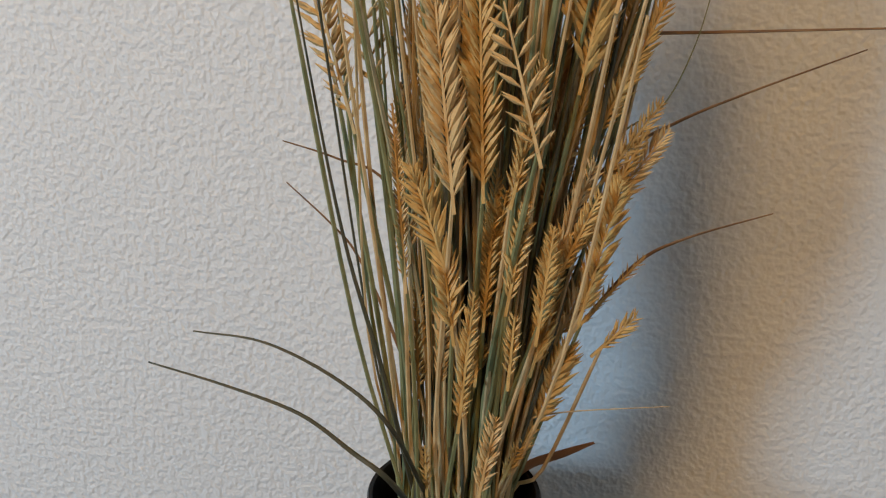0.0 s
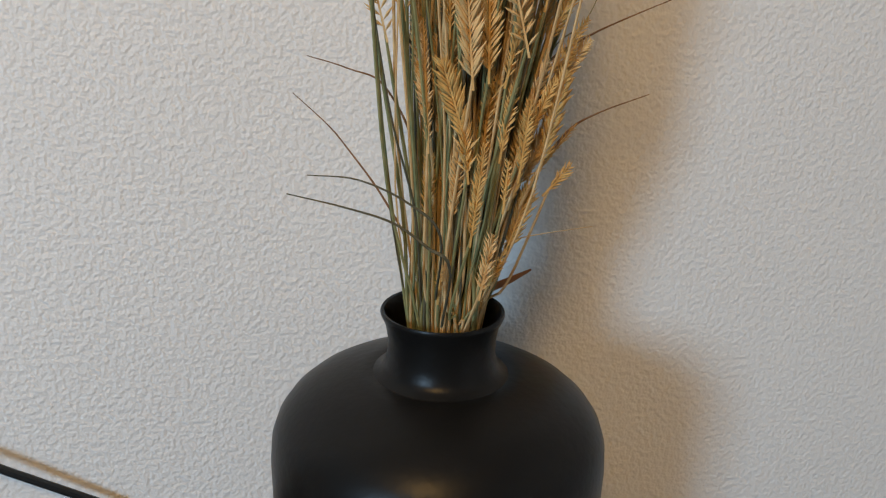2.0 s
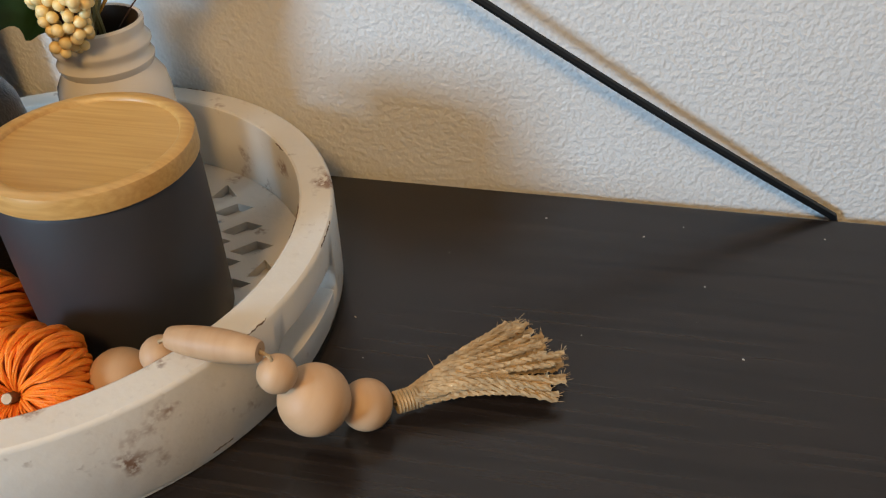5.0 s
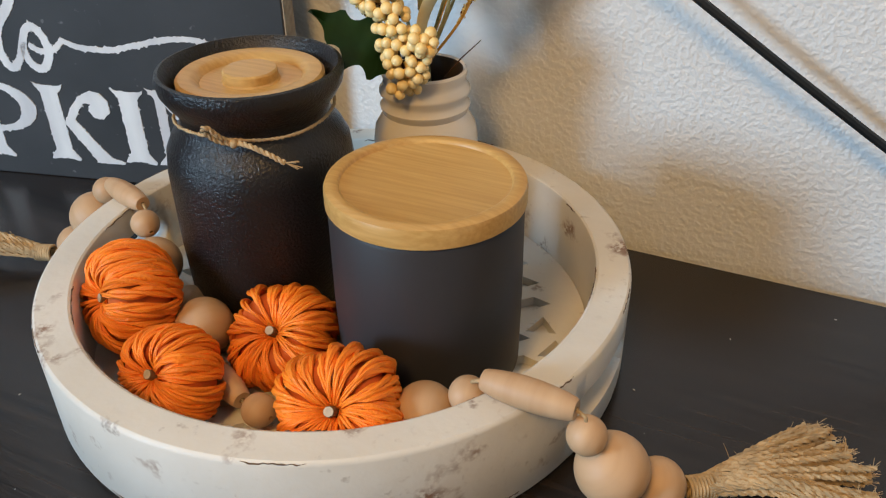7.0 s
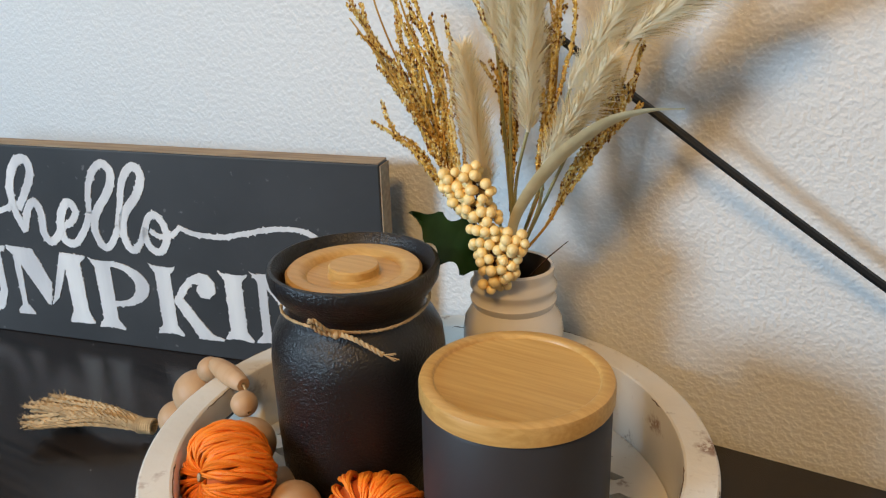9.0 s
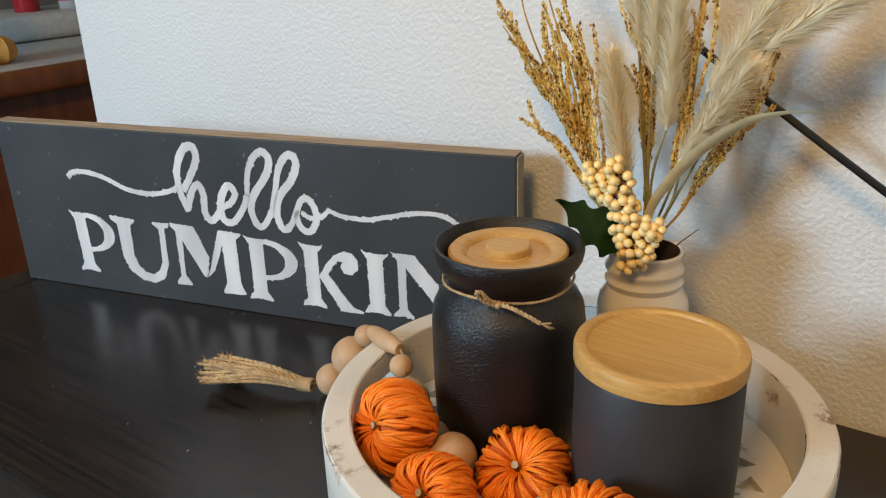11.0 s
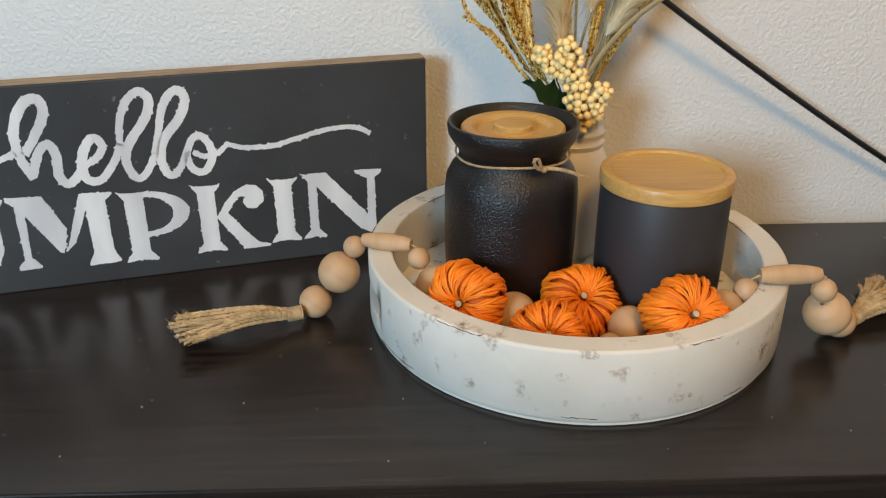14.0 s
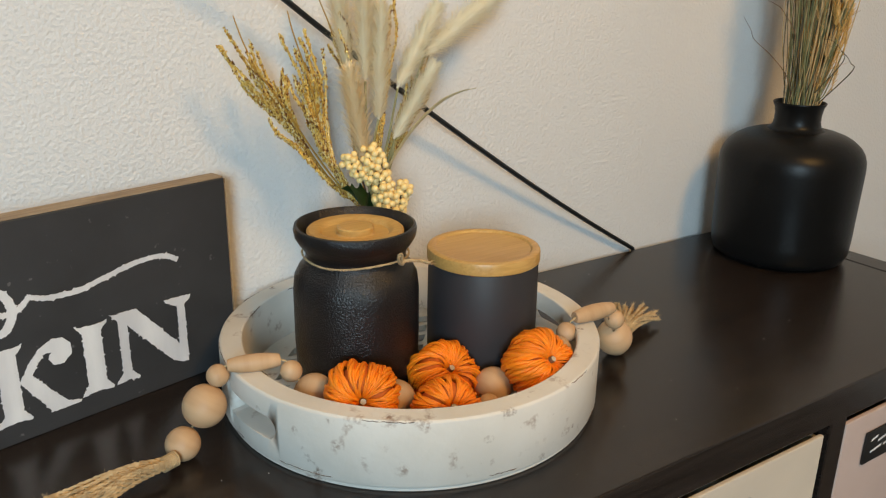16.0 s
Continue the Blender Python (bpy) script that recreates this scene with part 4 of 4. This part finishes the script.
# sparkle put into the colour: each grain gets a random dark, gold or pale tone
nt = M_GLITTER.node_tree
geo = nt.nodes.new("ShaderNodeNewGeometry")
tone = nt.nodes.new("ShaderNodeValToRGB")
tone.color_ramp.interpolation = "CONSTANT"
tone.color_ramp.elements[0].color = (0.22, 0.085, 0.02, 1)
tone.color_ramp.elements[1].position, tone.color_ramp.elements[1].color = 0.17, (0.62, 0.36, 0.07, 1)
for pos, c in ((0.42, (0.95, 0.66, 0.17, 1)), (0.76, (1.0, 0.87, 0.46, 1))):
    el = tone.color_ramp.elements.new(pos)
    el.color = c
nt.links.new(geo.outputs["Random Per Island"], tone.inputs["Fac"])
nt.links.new(tone.outputs["Color"], nt.nodes["Principled BSDF"].inputs["Base Color"])


def w2(p):
    return Vector(p) - BQ


def grain(b, at, w, h):
    """A small eight-sided grain."""
    v = [b.verts.new(at + Vector(d)) for d in ((w, 0, 0), (0, w, 0), (-w, 0, 0), (0, -w, 0), (0, 0, h), (0, 0, -h))]
    for k in range(4):
        b.faces.new((v[k], v[(k + 1) % 4], v[4]))
        b.faces.new((v[(k + 1) % 4], v[k], v[5]))


def spray(pts, twigs, spread, seed):
    """A glitter spray: a stem that breaks into boughs of thin knobbly twigs."""
    r = random.Random(seed)
    main = smooth_line([w2(p) for p in pts], 8)
    n = len(main)
    b = bmesh.new()
    tube(b, main, [0.0011 - 0.0006 * i / n for i in range(n)], 6)
    for bough in range(4):
        start = r.randrange(int(n * 0.08), int(n * 0.36))
        aim = Vector((r.uniform(-1, 1), r.uniform(-1, 1), r.uniform(-0.6, 0.6))) * spread * 1.3
        phase, wave = r.uniform(0, 6), r.uniform(0.001, 0.003)
        reach = int((n - start) * r.uniform(0.65, 1.0))
        line = []
        for j in range(reach):
            f = j / max(1, reach - 1)
            line.append(main[start + j] + aim * f ** 1.1 + Vector((math.sin(phase + 7 * f), math.cos(phase + 5 * f), 0)) * wave * f)
        for k in range(max(3, twigs // 6)):
            i0 = r.randrange(0, max(1, int(reach * 0.5)))
            off = Vector((r.uniform(-1, 1), r.uniform(-1, 1), r.uniform(-0.5, 0.5))) * spread * (0.55 if k % 3 else 1.0)
            curl, ph = r.uniform(0.002, 0.0075), r.uniform(0, 6.28)
            tw = []
            for j in range(i0, reach):
                f = (j - i0) / max(1, reach - 1 - i0)
                tw.append(line[j] + off * f + Vector((math.sin(ph + 9 * f), math.cos(ph + 8 * f), 0)) * curl * f + Vector((r.uniform(-1, 1), r.uniform(-1, 1), r.uniform(-1, 1))) * 0.0007)
            if len(tw) < 4:
                continue
            tw = tw[:max(4, int(len(tw) * r.uniform(0.6, 1)))]
            tube(b, tw, [0.0010] * (len(tw) - 1) + [0.0004], 5)
            for a, c in zip(tw[1:], tw[2:]):
                for _ in range(16):
                    g = r.uniform(0.0005, 0.0012)
                    grain(b, a.lerp(c, r.random()) + Vector((r.uniform(-1, 1), r.uniform(-1, 1), r.uniform(-1, 1))) * 0.0013, g, g * r.uniform(1, 1.7))
    part("glitter_spray", b, M_GLITTER, bouquet, "gold glitter twig spray", smooth=False)


J = (-0.455, -0.073, 0.14)
spray([J, (-0.480, -0.075, 0.175), (-0.501, -0.075, 0.209), (-0.514, -0.078, 0.267), (-0.530, -0.080, 0.315), (-0.535, -0.08, 0.335)], 26, 0.018, 1)
spray([J, (-0.482, -0.073, 0.168), (-0.508, -0.070, 0.205), (-0.530, -0.070, 0.240), (-0.552, -0.072, 0.272), (-0.573, -0.074, 0.298)], 22, 0.018, 2)
spray([J, (-0.490, -0.060, 0.178), (-0.520, -0.055, 0.225), (-0.545, -0.055, 0.262), (-0.565, -0.055, 0.305), (-0.572, -0.05, 0.33)], 24, 0.018, 8)
spray([J, (-0.460, -0.060, 0.20), (-0.466, -0.055, 0.262), (-0.480, -0.055, 0.31), (-0.492, -0.05, 0.345)], 22, 0.015, 3)
spray([J, (-0.430, -0.065, 0.175), (-0.418, -0.06, 0.205), (-0.394, -0.06, 0.247), (-0.379, -0.06, 0.290), (-0.350, -0.06, 0.318)], 20, 0.011, 4)
spray([J, (-0.442, -0.06, 0.185), (-0.437, -0.06, 0.21), (-0.430, -0.06, 0.265), (-0.430, -0.06, 0.32), (-0.428, -0.06, 0.35)], 22, 0.009, 5)


def plume(a, c, w, m, seed, count=900, droop=0.0):
    r = random.Random(seed)
    a, c = w2(a), w2(c)
    d = (c - a).normalized()
    L = (c - a).length
    s = d.orthogonal().normalized()
    u = d.cross(s)
    verts, faces = [], []
    for k in range(count):
        t = r.random()
        ang = r.uniform(0, 2 * math.pi)
        env = w * (0.45 + 0.75 * math.sin(math.pi * min(1.0, t * 0.85 + 0.12)))
        out = s * math.cos(ang) + u * math.sin(ang)
        p = a + d * L * t + Vector((0, 0, -droop * t * t)) + out * w * 0.18
        ln = env * r.uniform(0.6, 1.75)
        q = p + (d * r.uniform(0.75, 1.3) + out * r.uniform(0.5, 0.95)).normalized() * ln + Vector((0, 0, -0.15 * ln))
        m1 = p.lerp(q, 0.5) + d * ln * 0.1
        side = d.cross(out) * 0.00026
        i = len(verts)
        verts += [p - side, p + side, m1 - side * 0.9, m1 + side * 0.9, q]
        faces += [(i, i + 1, i + 3, i + 2), (i + 2, i + 3, i + 4)]
    me = bpy.data.meshes.new("plume")
    me.from_pydata([tuple(v) for v in verts], [], faces)
    me.materials.append(m)
    ob = new("plume", me)
    ob.parent = bouquet
    tagged(ob, "soft feathery cream plume")
    b = bmesh.new()
    tube(b, [a - d * 0.002, a.lerp(c, 0.5) + Vector((0, 0, -droop * 0.25)), c + Vector((0, 0, -droop))], [0.0012, w * 0.24, w * 0.08], 10)
    part("plume_core", b, m, ob)
    b = bmesh.new()
    tube(b, smooth_line([w2((-0.452 + r.uniform(-0.01, 0.01), -0.073, 0.13)), w2((-0.452, -0.073, 0.13)).lerp(a, 0.6) + Vector((r.uniform(-0.005, 0.005), 0, 0)), a, a + d * 0.004], 6), 0.0011, 6)
    part("plume_stem", b, M_SAGE, ob, "pale sage stem")


plume((-0.466, -0.085, 0.196), (-0.481, -0.085, 0.284), 0.016, M_PLUMEWARM, 1, 2200)
plume((-0.456, -0.07, 0.272), (-0.458, -0.07, 0.37), 0.014, M_PLUME, 2, 2200)
plume((-0.443, -0.072, 0.235), (-0.440, -0.072, 0.340), 0.016, M_PLUME, 3, 2200)
plume((-0.429, -0.078, 0.216), (-0.387, -0.082, 0.284), 0.014, M_PLUME, 4, 2200)
plume((-0.418, -0.066, 0.262), (-0.372, -0.062, 0.336), 0.015, M_PLUME, 5, 2200)
plume((-0.385, -0.062, 0.290), (-0.300, -0.066, 0.358), 0.016, M_PLUME, 6, 2600, 0.012)
plume((-0.470, -0.062, 0.285), (-0.482, -0.06, 0.375), 0.014, M_PLUME, 7, 2200)

b = bmesh.new()
line = smooth_line([w2(p) for p in ((-0.452, -0.078, 0.14), (-0.445, -0.085, 0.181), (-0.419, -0.088, 0.220), (-0.389, -0.09, 0.246), (-0.365, -0.091, 0.256), (-0.343, -0.091, 0.259))], 7)
tube(b, line, [0.0008 + 0.0048 * math.sin(math.pi * min(1, 0.05 + i / (len(line) - 1))) ** 1.2 for i in range(len(line))], 6, 0.22)
part("strap_leaf", b, M_STRAP, bouquet, "long pale beige-green strap leaf")
b = bmesh.new()
tube(b, [w2((-0.442, -0.07, 0.135)), w2((-0.428, -0.07, 0.152)), w2((-0.415, -0.07, 0.165))], [0.0006, 0.0005, 0.0003], 5)
part("bare_twig", b, M_TWIG, bouquet)


def holly(root, tip, w, up):
    root, tip, up = w2(root), w2(tip), Vector(up)
    d = tip - root
    s = d.cross(up).normalized()
    nrm = s.cross(d).normalized()
    b = bmesh.new()
    n = 26
    spine, lft, rgt = [], [], []
    for i in range(n + 1):
        t = i / n
        tooth = abs(((t * 4.0) % 1) - 0.5) * 2
        e = w * math.sin(math.pi * min(0.999, t ** 0.8)) * (0.62 + 0.55 * tooth ** 2) + 0.0004
        c = root + d * t + nrm * 0.006 * math.sin(math.pi * t)
        spine.append(b.verts.new(c))
        lft.append(b.verts.new(c + s * e + nrm * (0.003 * math.sin(7 * t) + 0.004)))
        rgt.append(b.verts.new(c - s * e + nrm * (0.003 * math.cos(6 * t) + 0.004)))
    for i in range(n):
        b.faces.new((spine[i], spine[i + 1], lft[i + 1], lft[i]))
        b.faces.new((spine[i + 1], spine[i], rgt[i], rgt[i + 1]))
    bmesh.ops.solidify(b, geom=b.faces[:], thickness=0.0005)
    part("holly_leaf", b, M_LEAF, bouquet, "dark green spiny leaf")


holly((-0.463, -0.088, 0.143), (-0.506, -0.115, 0.184), 0.018, (-0.1, -0.6, 0.7))

r = random.Random(9)
cl = []
lobes = [((-0.449, -0.102, 0.145), (-0.466, -0.101, 0.206), 0.0115, 96), ((-0.476, -0.097, 0.188), (-0.487, -0.094, 0.203), 0.0085, 22), ((-0.442, -0.105, 0.154), (-0.436, -0.106, 0.174), 0.008, 24)]
bsm = []
for s in (0.0033, 0.0030, 0.0036):
    bb = bmesh.new()
    bmesh.ops.create_uvsphere(bb, u_segments=16, v_segments=10, radius=s)
    me = bpy.data.meshes.new("berry")
    bb.to_mesh(me)
    bb.free()
    me.materials.append(M_BERRY)
    for p in me.polygons:
        p.use_smooth = True
    bsm.append(me)
berries = new("berry_cluster")
berries.parent = bouquet
berries["label"] = "cluster of cream-yellow artificial berries"
twb = bmesh.new()
for a, c, rad, count in lobes:
    a, c = w2(a), w2(c)
    tries = 0
    made = 0
    tube(twb, [w2((-0.452, -0.08, 0.13)), a, c], 0.0008, 5)
    while made < count and tries < 4000:
        tries += 1
        t = r.random()
        dirv = Vector((r.uniform(-1, 1), r.uniform(-1, 0.6), r.uniform(-1, 1)))
        if dirv.length > 1:
            continue
        p = a.lerp(c, t) + dirv.normalized() * rad * r.uniform(0.55, 1.0)
        if any((p - q).length < 0.0054 for q in cl):
            continue
        cl.append(p)
        made += 1
        ob = new("berry", bsm[made % 3])
        ob.parent = berries
        ob.location = p
        tube(twb, [a.lerp(c, t), p], 0.0004, 4)
part("berry_twigs", twb, M_TWIG, berries)

# ---- storage boxes in the shelf ----
M_BIN = mat("white_card_box", (0.66, 0.57, 0.46), 0.75, scale=10, vary=0.08)
M_BINPINK = mat("blush_card_box", (0.58, 0.45, 0.40), 0.75, scale=10, vary=0.08)
M_LABEL = mat("black_label", (0.012, 0.012, 0.012), 0.5, scale=40)
bays = []
for k in range(4):
    x1 = SX1 - THICK - k * (BAY + 0.026)
    bays.append((x1 - BAY, x1))


def storage_bin(k, material, label, hole=True):
    x0, x1 = bays[k][0] + 0.006, bays[k][1] - 0.006
    th = holder("storage_box", pose((x0 + x1) / 2, -0.2, -0.369), label, "storage box", "boxes in the cube shelf")
    hx = (x1 - x0) / 2
    H = 0.318
    front = part("front_panel", box(-hx, -0.186, 0, hx, -0.181, H, 0.0012), material, th, smooth=False)
    part("side_panel", box(-hx, -0.1805, 0, -hx + 0.005, 0.17, H - 0.004), material, th, smooth=False)
    part("side_panel", box(hx - 0.005, -0.1805, 0, hx, 0.17, H - 0.004), material, th, smooth=False)
    part("back_panel", box(-hx + 0.006, 0.165, 0, hx - 0.006, 0.17, H), material, th, smooth=False)
    part("bottom_panel", box(-hx + 0.006, -0.18, 0, hx - 0.006, 0.164, 0.005), material, th, smooth=False)
    if hole:
        b = bmesh.new()
        prism(b, [(-0.045, -0.013), (0.045, -0.013), (0.05, 0.0), (0.045, 0.013), (-0.045, 0.013), (-0.05, 0.0)], pose(0.005, -0.183, H - 0.042, 90, 0, 0), 0.02)
        bmesh.ops.recalc_face_normals(b, faces=b.faces[:])
        cut(front, b)
    return th


right_box = storage_bin(0, M_BINPINK, "blush card storage box with a small black label", False)
b = box(-0.137 + 0.02, -0.1895, 0.258, -0.137 + 0.082, -0.1865, 0.296, 0.0015)
lab = part("name_label", b, M_LABEL, right_box, "black label with unreadable white script")
b = bmesh.new()
for i, (u, v, l) in enumerate(((0.008, 0.026, 0.012), (0.022, 0.022, 0.016), (0.010, 0.012, 0.020), (0.034, 0.014, 0.014))):
    bb = [b.verts.new((-0.117 + u + du, -0.1900, 0.258 + v + dv)) for du, dv in ((0, 0), (l, 0.003), (l, 0.006), (0, 0.003))]
    b.faces.new(bb)
part("label_bars", b, M_LETTER, lab)
storage_bin(1, M_BIN, "cream card storage box with a cut-out handle")
left_box = storage_bin(3, M_BIN, "cream card storage box filled with red and gold decorations", False)
left_box.scale = (1, 1, 0.80)
M_RED = mat("dark_red_cloth", (0.22, 0.02, 0.02), 0.7, scale=40, vary=0.4, bump=0.4, bscale=90)
M_RIBBON = mat("gold_ribbon", (0.72, 0.47, 0.14), 0.4, scale=60, vary=0.3)
bauble = holder("red_cloth_bundle", pose(-0.875, -0.33, -0.150), "dark red cloth bundle with a gold ribbon loop in the box", "decoration")
b = bmesh.new()
bmesh.ops.create_uvsphere(b, u_segments=28, v_segments=16, radius=0.055)
for v in b.verts:
    v.co *= 1 + 0.16 * noise.noise(v.co * 30) + 0.05 * noise.noise(v.co * 90)
part("bundle", b, M_RED, bauble)
b = bmesh.new()
tube(b, smooth_line([(-0.02, -0.045, 0.05), (-0.012, -0.052, 0.082), (0.012, -0.054, 0.086), (0.028, -0.05, 0.066), (0.045, -0.045, 0.03)], 7), 0.007, 8, 0.35)
part("ribbon_loop", b, M_RIBBON, bauble, "shiny gold ribbon loop")

# ---- kitchen counter seen past the end of the wall ----
M_CHERRY = mat("reddish_brown_cabinet", (0.23, 0.075, 0.022), 0.4, scale=8, second=(0.16, 0.05, 0.015), stretch=(1, 6, 1.5))
M_COUNTER = mat("pale_counter", (0.60, 0.60, 0.57), 0.35, scale=60, vary=0.15)
counter = holder("kitchen_counter", pose(-2.18, 0.45, FLOOR), "reddish-brown kitchen cabinet with a pale counter top", "kitchen counter")
part("cabinet", box(-0.30, -0.75, 0.0, 0.30, 1.2, 0.85, 0.004), M_CHERRY, counter, smooth=False)
for k in range(3):
    part("cabinet_panel", box(0.301, -0.70 + 0.63 * k, 0.10, 0.318, -0.14 + 0.63 * k, 0.74, 0.006), M_CHERRY, counter, smooth=False)
part("wooden_edge", box(0.30, -0.78, 0.851, 0.345, 1.2, 0.900, 0.012, 3), M_CHERRY, counter, "rounded wooden counter edge")
part("counter_top", box(-0.33, -0.78, 0.8505, 0.299, 1.2, 0.902, 0.004), M_COUNTER, counter, smooth=False)
part("raised_ledge", box(-0.33, -0.1, 0.903, -0.06, 1.2, 0.965, 0.02, 3), M_COUNTER, counter)


def counter_item(name, x, y, z, prof, m, label, category, lid=None, band=None):
    th = holder(name, pose(x, y, z), label, category)
    part("body", lathe(prof, 32), m, th)
    if lid:
        part("cap", lathe(lid[0], 24), lid[1], th)
    if band:
        part("label_band", lathe(band[0], 32), band[1], th)


M_REDP = mat("red_plastic", (0.45, 0.02, 0.03), 0.35, scale=30)
M_CLEAR = mat("pale_plastic", (0.50, 0.54, 0.56), 0.25, scale=30)
M_TAN = mat("mottled_tan_ceramic", (0.38, 0.24, 0.13), 0.5, scale=70, second=(0.12, 0.06, 0.03))
M_OCHRE = mat("ochre_ceramic", (0.62, 0.33, 0.08), 0.5, scale=40)
M_STEEL = mat("brushed_steel", (0.6, 0.6, 0.6), 0.25, metal=0.9, scale=60)
LEDGE = FLOOR + 0.9652
counter_item("soap_bottle", -2.34, 0.66, LEDGE, [(0, 0), (0.03, 0), (0.033, 0.004), (0.033, 0.11), (0.028, 0.13), (0.012, 0.142), (0.012, 0.15), (0, 0.15)], M_CLEAR, "pale plastic soap bottle with a red label", "bottle", ([(0, 0.1505), (0.013, 0.1505), (0.013, 0.17), (0, 0.172)], M_CLEAR), ([(0.0332, 0.02), (0.0336, 0.02), (0.0336, 0.075), (0.0332, 0.075)], M_REDP))
counter_item("red_bottle", -2.36, 0.55, LEDGE, [(0, 0), (0.028, 0), (0.031, 0.004), (0.031, 0.15), (0.02, 0.17), (0.012, 0.18), (0, 0.18)], M_REDP, "red plastic bottle standing by the sink", "bottle", ([(0, 0.1805), (0.014, 0.1805), (0.014, 0.2), (0, 0.2)], M_REDP))
counter_item("white_bottle", -2.34, 0.90, LEDGE, [(0, 0), (0.027, 0), (0.03, 0.004), (0.03, 0.13), (0.018, 0.15), (0, 0.15)], M_CLEAR, "pale plastic bottle standing by the sink", "bottle", ([(0, 0.1505), (0.016, 0.1505), (0.014, 0.18), (0, 0.18)], M_CLEAR))
tap = holder("kitchen_tap", pose(-2.34, 0.78, LEDGE), "brushed steel kitchen tap", "tap")
part("tap_base", lathe([(0, 0), (0.03, 0), (0.03, 0.008), (0.016, 0.015), (0.015, 0.09), (0, 0.095)], 24), M_STEEL, tap)
b = bmesh.new()
tube(b, smooth_line([(0, 0, 0.09), (0.0, -0.02, 0.15), (0.04, -0.05, 0.19), (0.09, -0.09, 0.17)], 6), 0.011, 10)
part("spout", b, M_STEEL, tap)
th = holder("ceramic_ornament", pose(-1.99, 0.20, FLOOR + 0.9025), "mottled brown and cream ceramic ornament with an ochre gourd", "ornament")
b = lathe([(0, 0), (0.05, 0), (0.055, 0.01), (0.045, 0.05), (0.05, 0.10), (0.035, 0.15), (0.04, 0.19), (0.025, 0.23), (0, 0.24)], 32)
for v in b.verts:
    v.co += v.co.normalized() * 0.012 * noise.noise(v.co * 35)
part("body", b, M_TAN, th)
b = bmesh.new()
bmesh.ops.create_uvsphere(b, u_segments=24, v_segments=14, radius=0.032)
for v in b.verts:
    v.co = Vector((v.co.x, v.co.y, v.co.z * 0.85)) * (1 + 0.07 * math.cos(8 * math.atan2(v.co.y, v.co.x))) + Vector((0.03, 0.055, 0.027))
part("gourd", b, M_OCHRE, th, "small ribbed ochre gourd")

# ---- dust and crumbs on the shelf top ----
b = bmesh.new()
r = random.Random(31)
spots = [(-0.082, -0.085), (-0.152, -0.140), (-0.064, -0.144), (-0.088, -0.118), (-0.30, -0.345), (-0.43, -0.36), (0.05, -0.03), (-0.72, -0.30), (-0.55, -0.35)]
spots += [(r.uniform(-1.05, 0.2), r.uniform(-0.37, -0.02)) for _ in range(70)]
for x, y in spots:
    if (x - TX) ** 2 + (y - TY) ** 2 < 0.172 ** 2:
        continue
    bmesh.ops.create_icosphere(b, subdivisions=1, radius=r.uniform(0.0002, 0.0007), matrix=Matrix.Translation((x, y, 0.0004)) @ pose(0, 0, 0, 0, 0, r.uniform(0, 180)) @ Matrix.Diagonal((1.6, 0.7, 0.5, 1)))
part("dust_specks", b, mat("pale_dust", (0.6, 0.58, 0.54), 0.9, scale=50), None, "pale dust specks and crumbs on the shelf top", smooth=False, category="dust", kind="stuff")
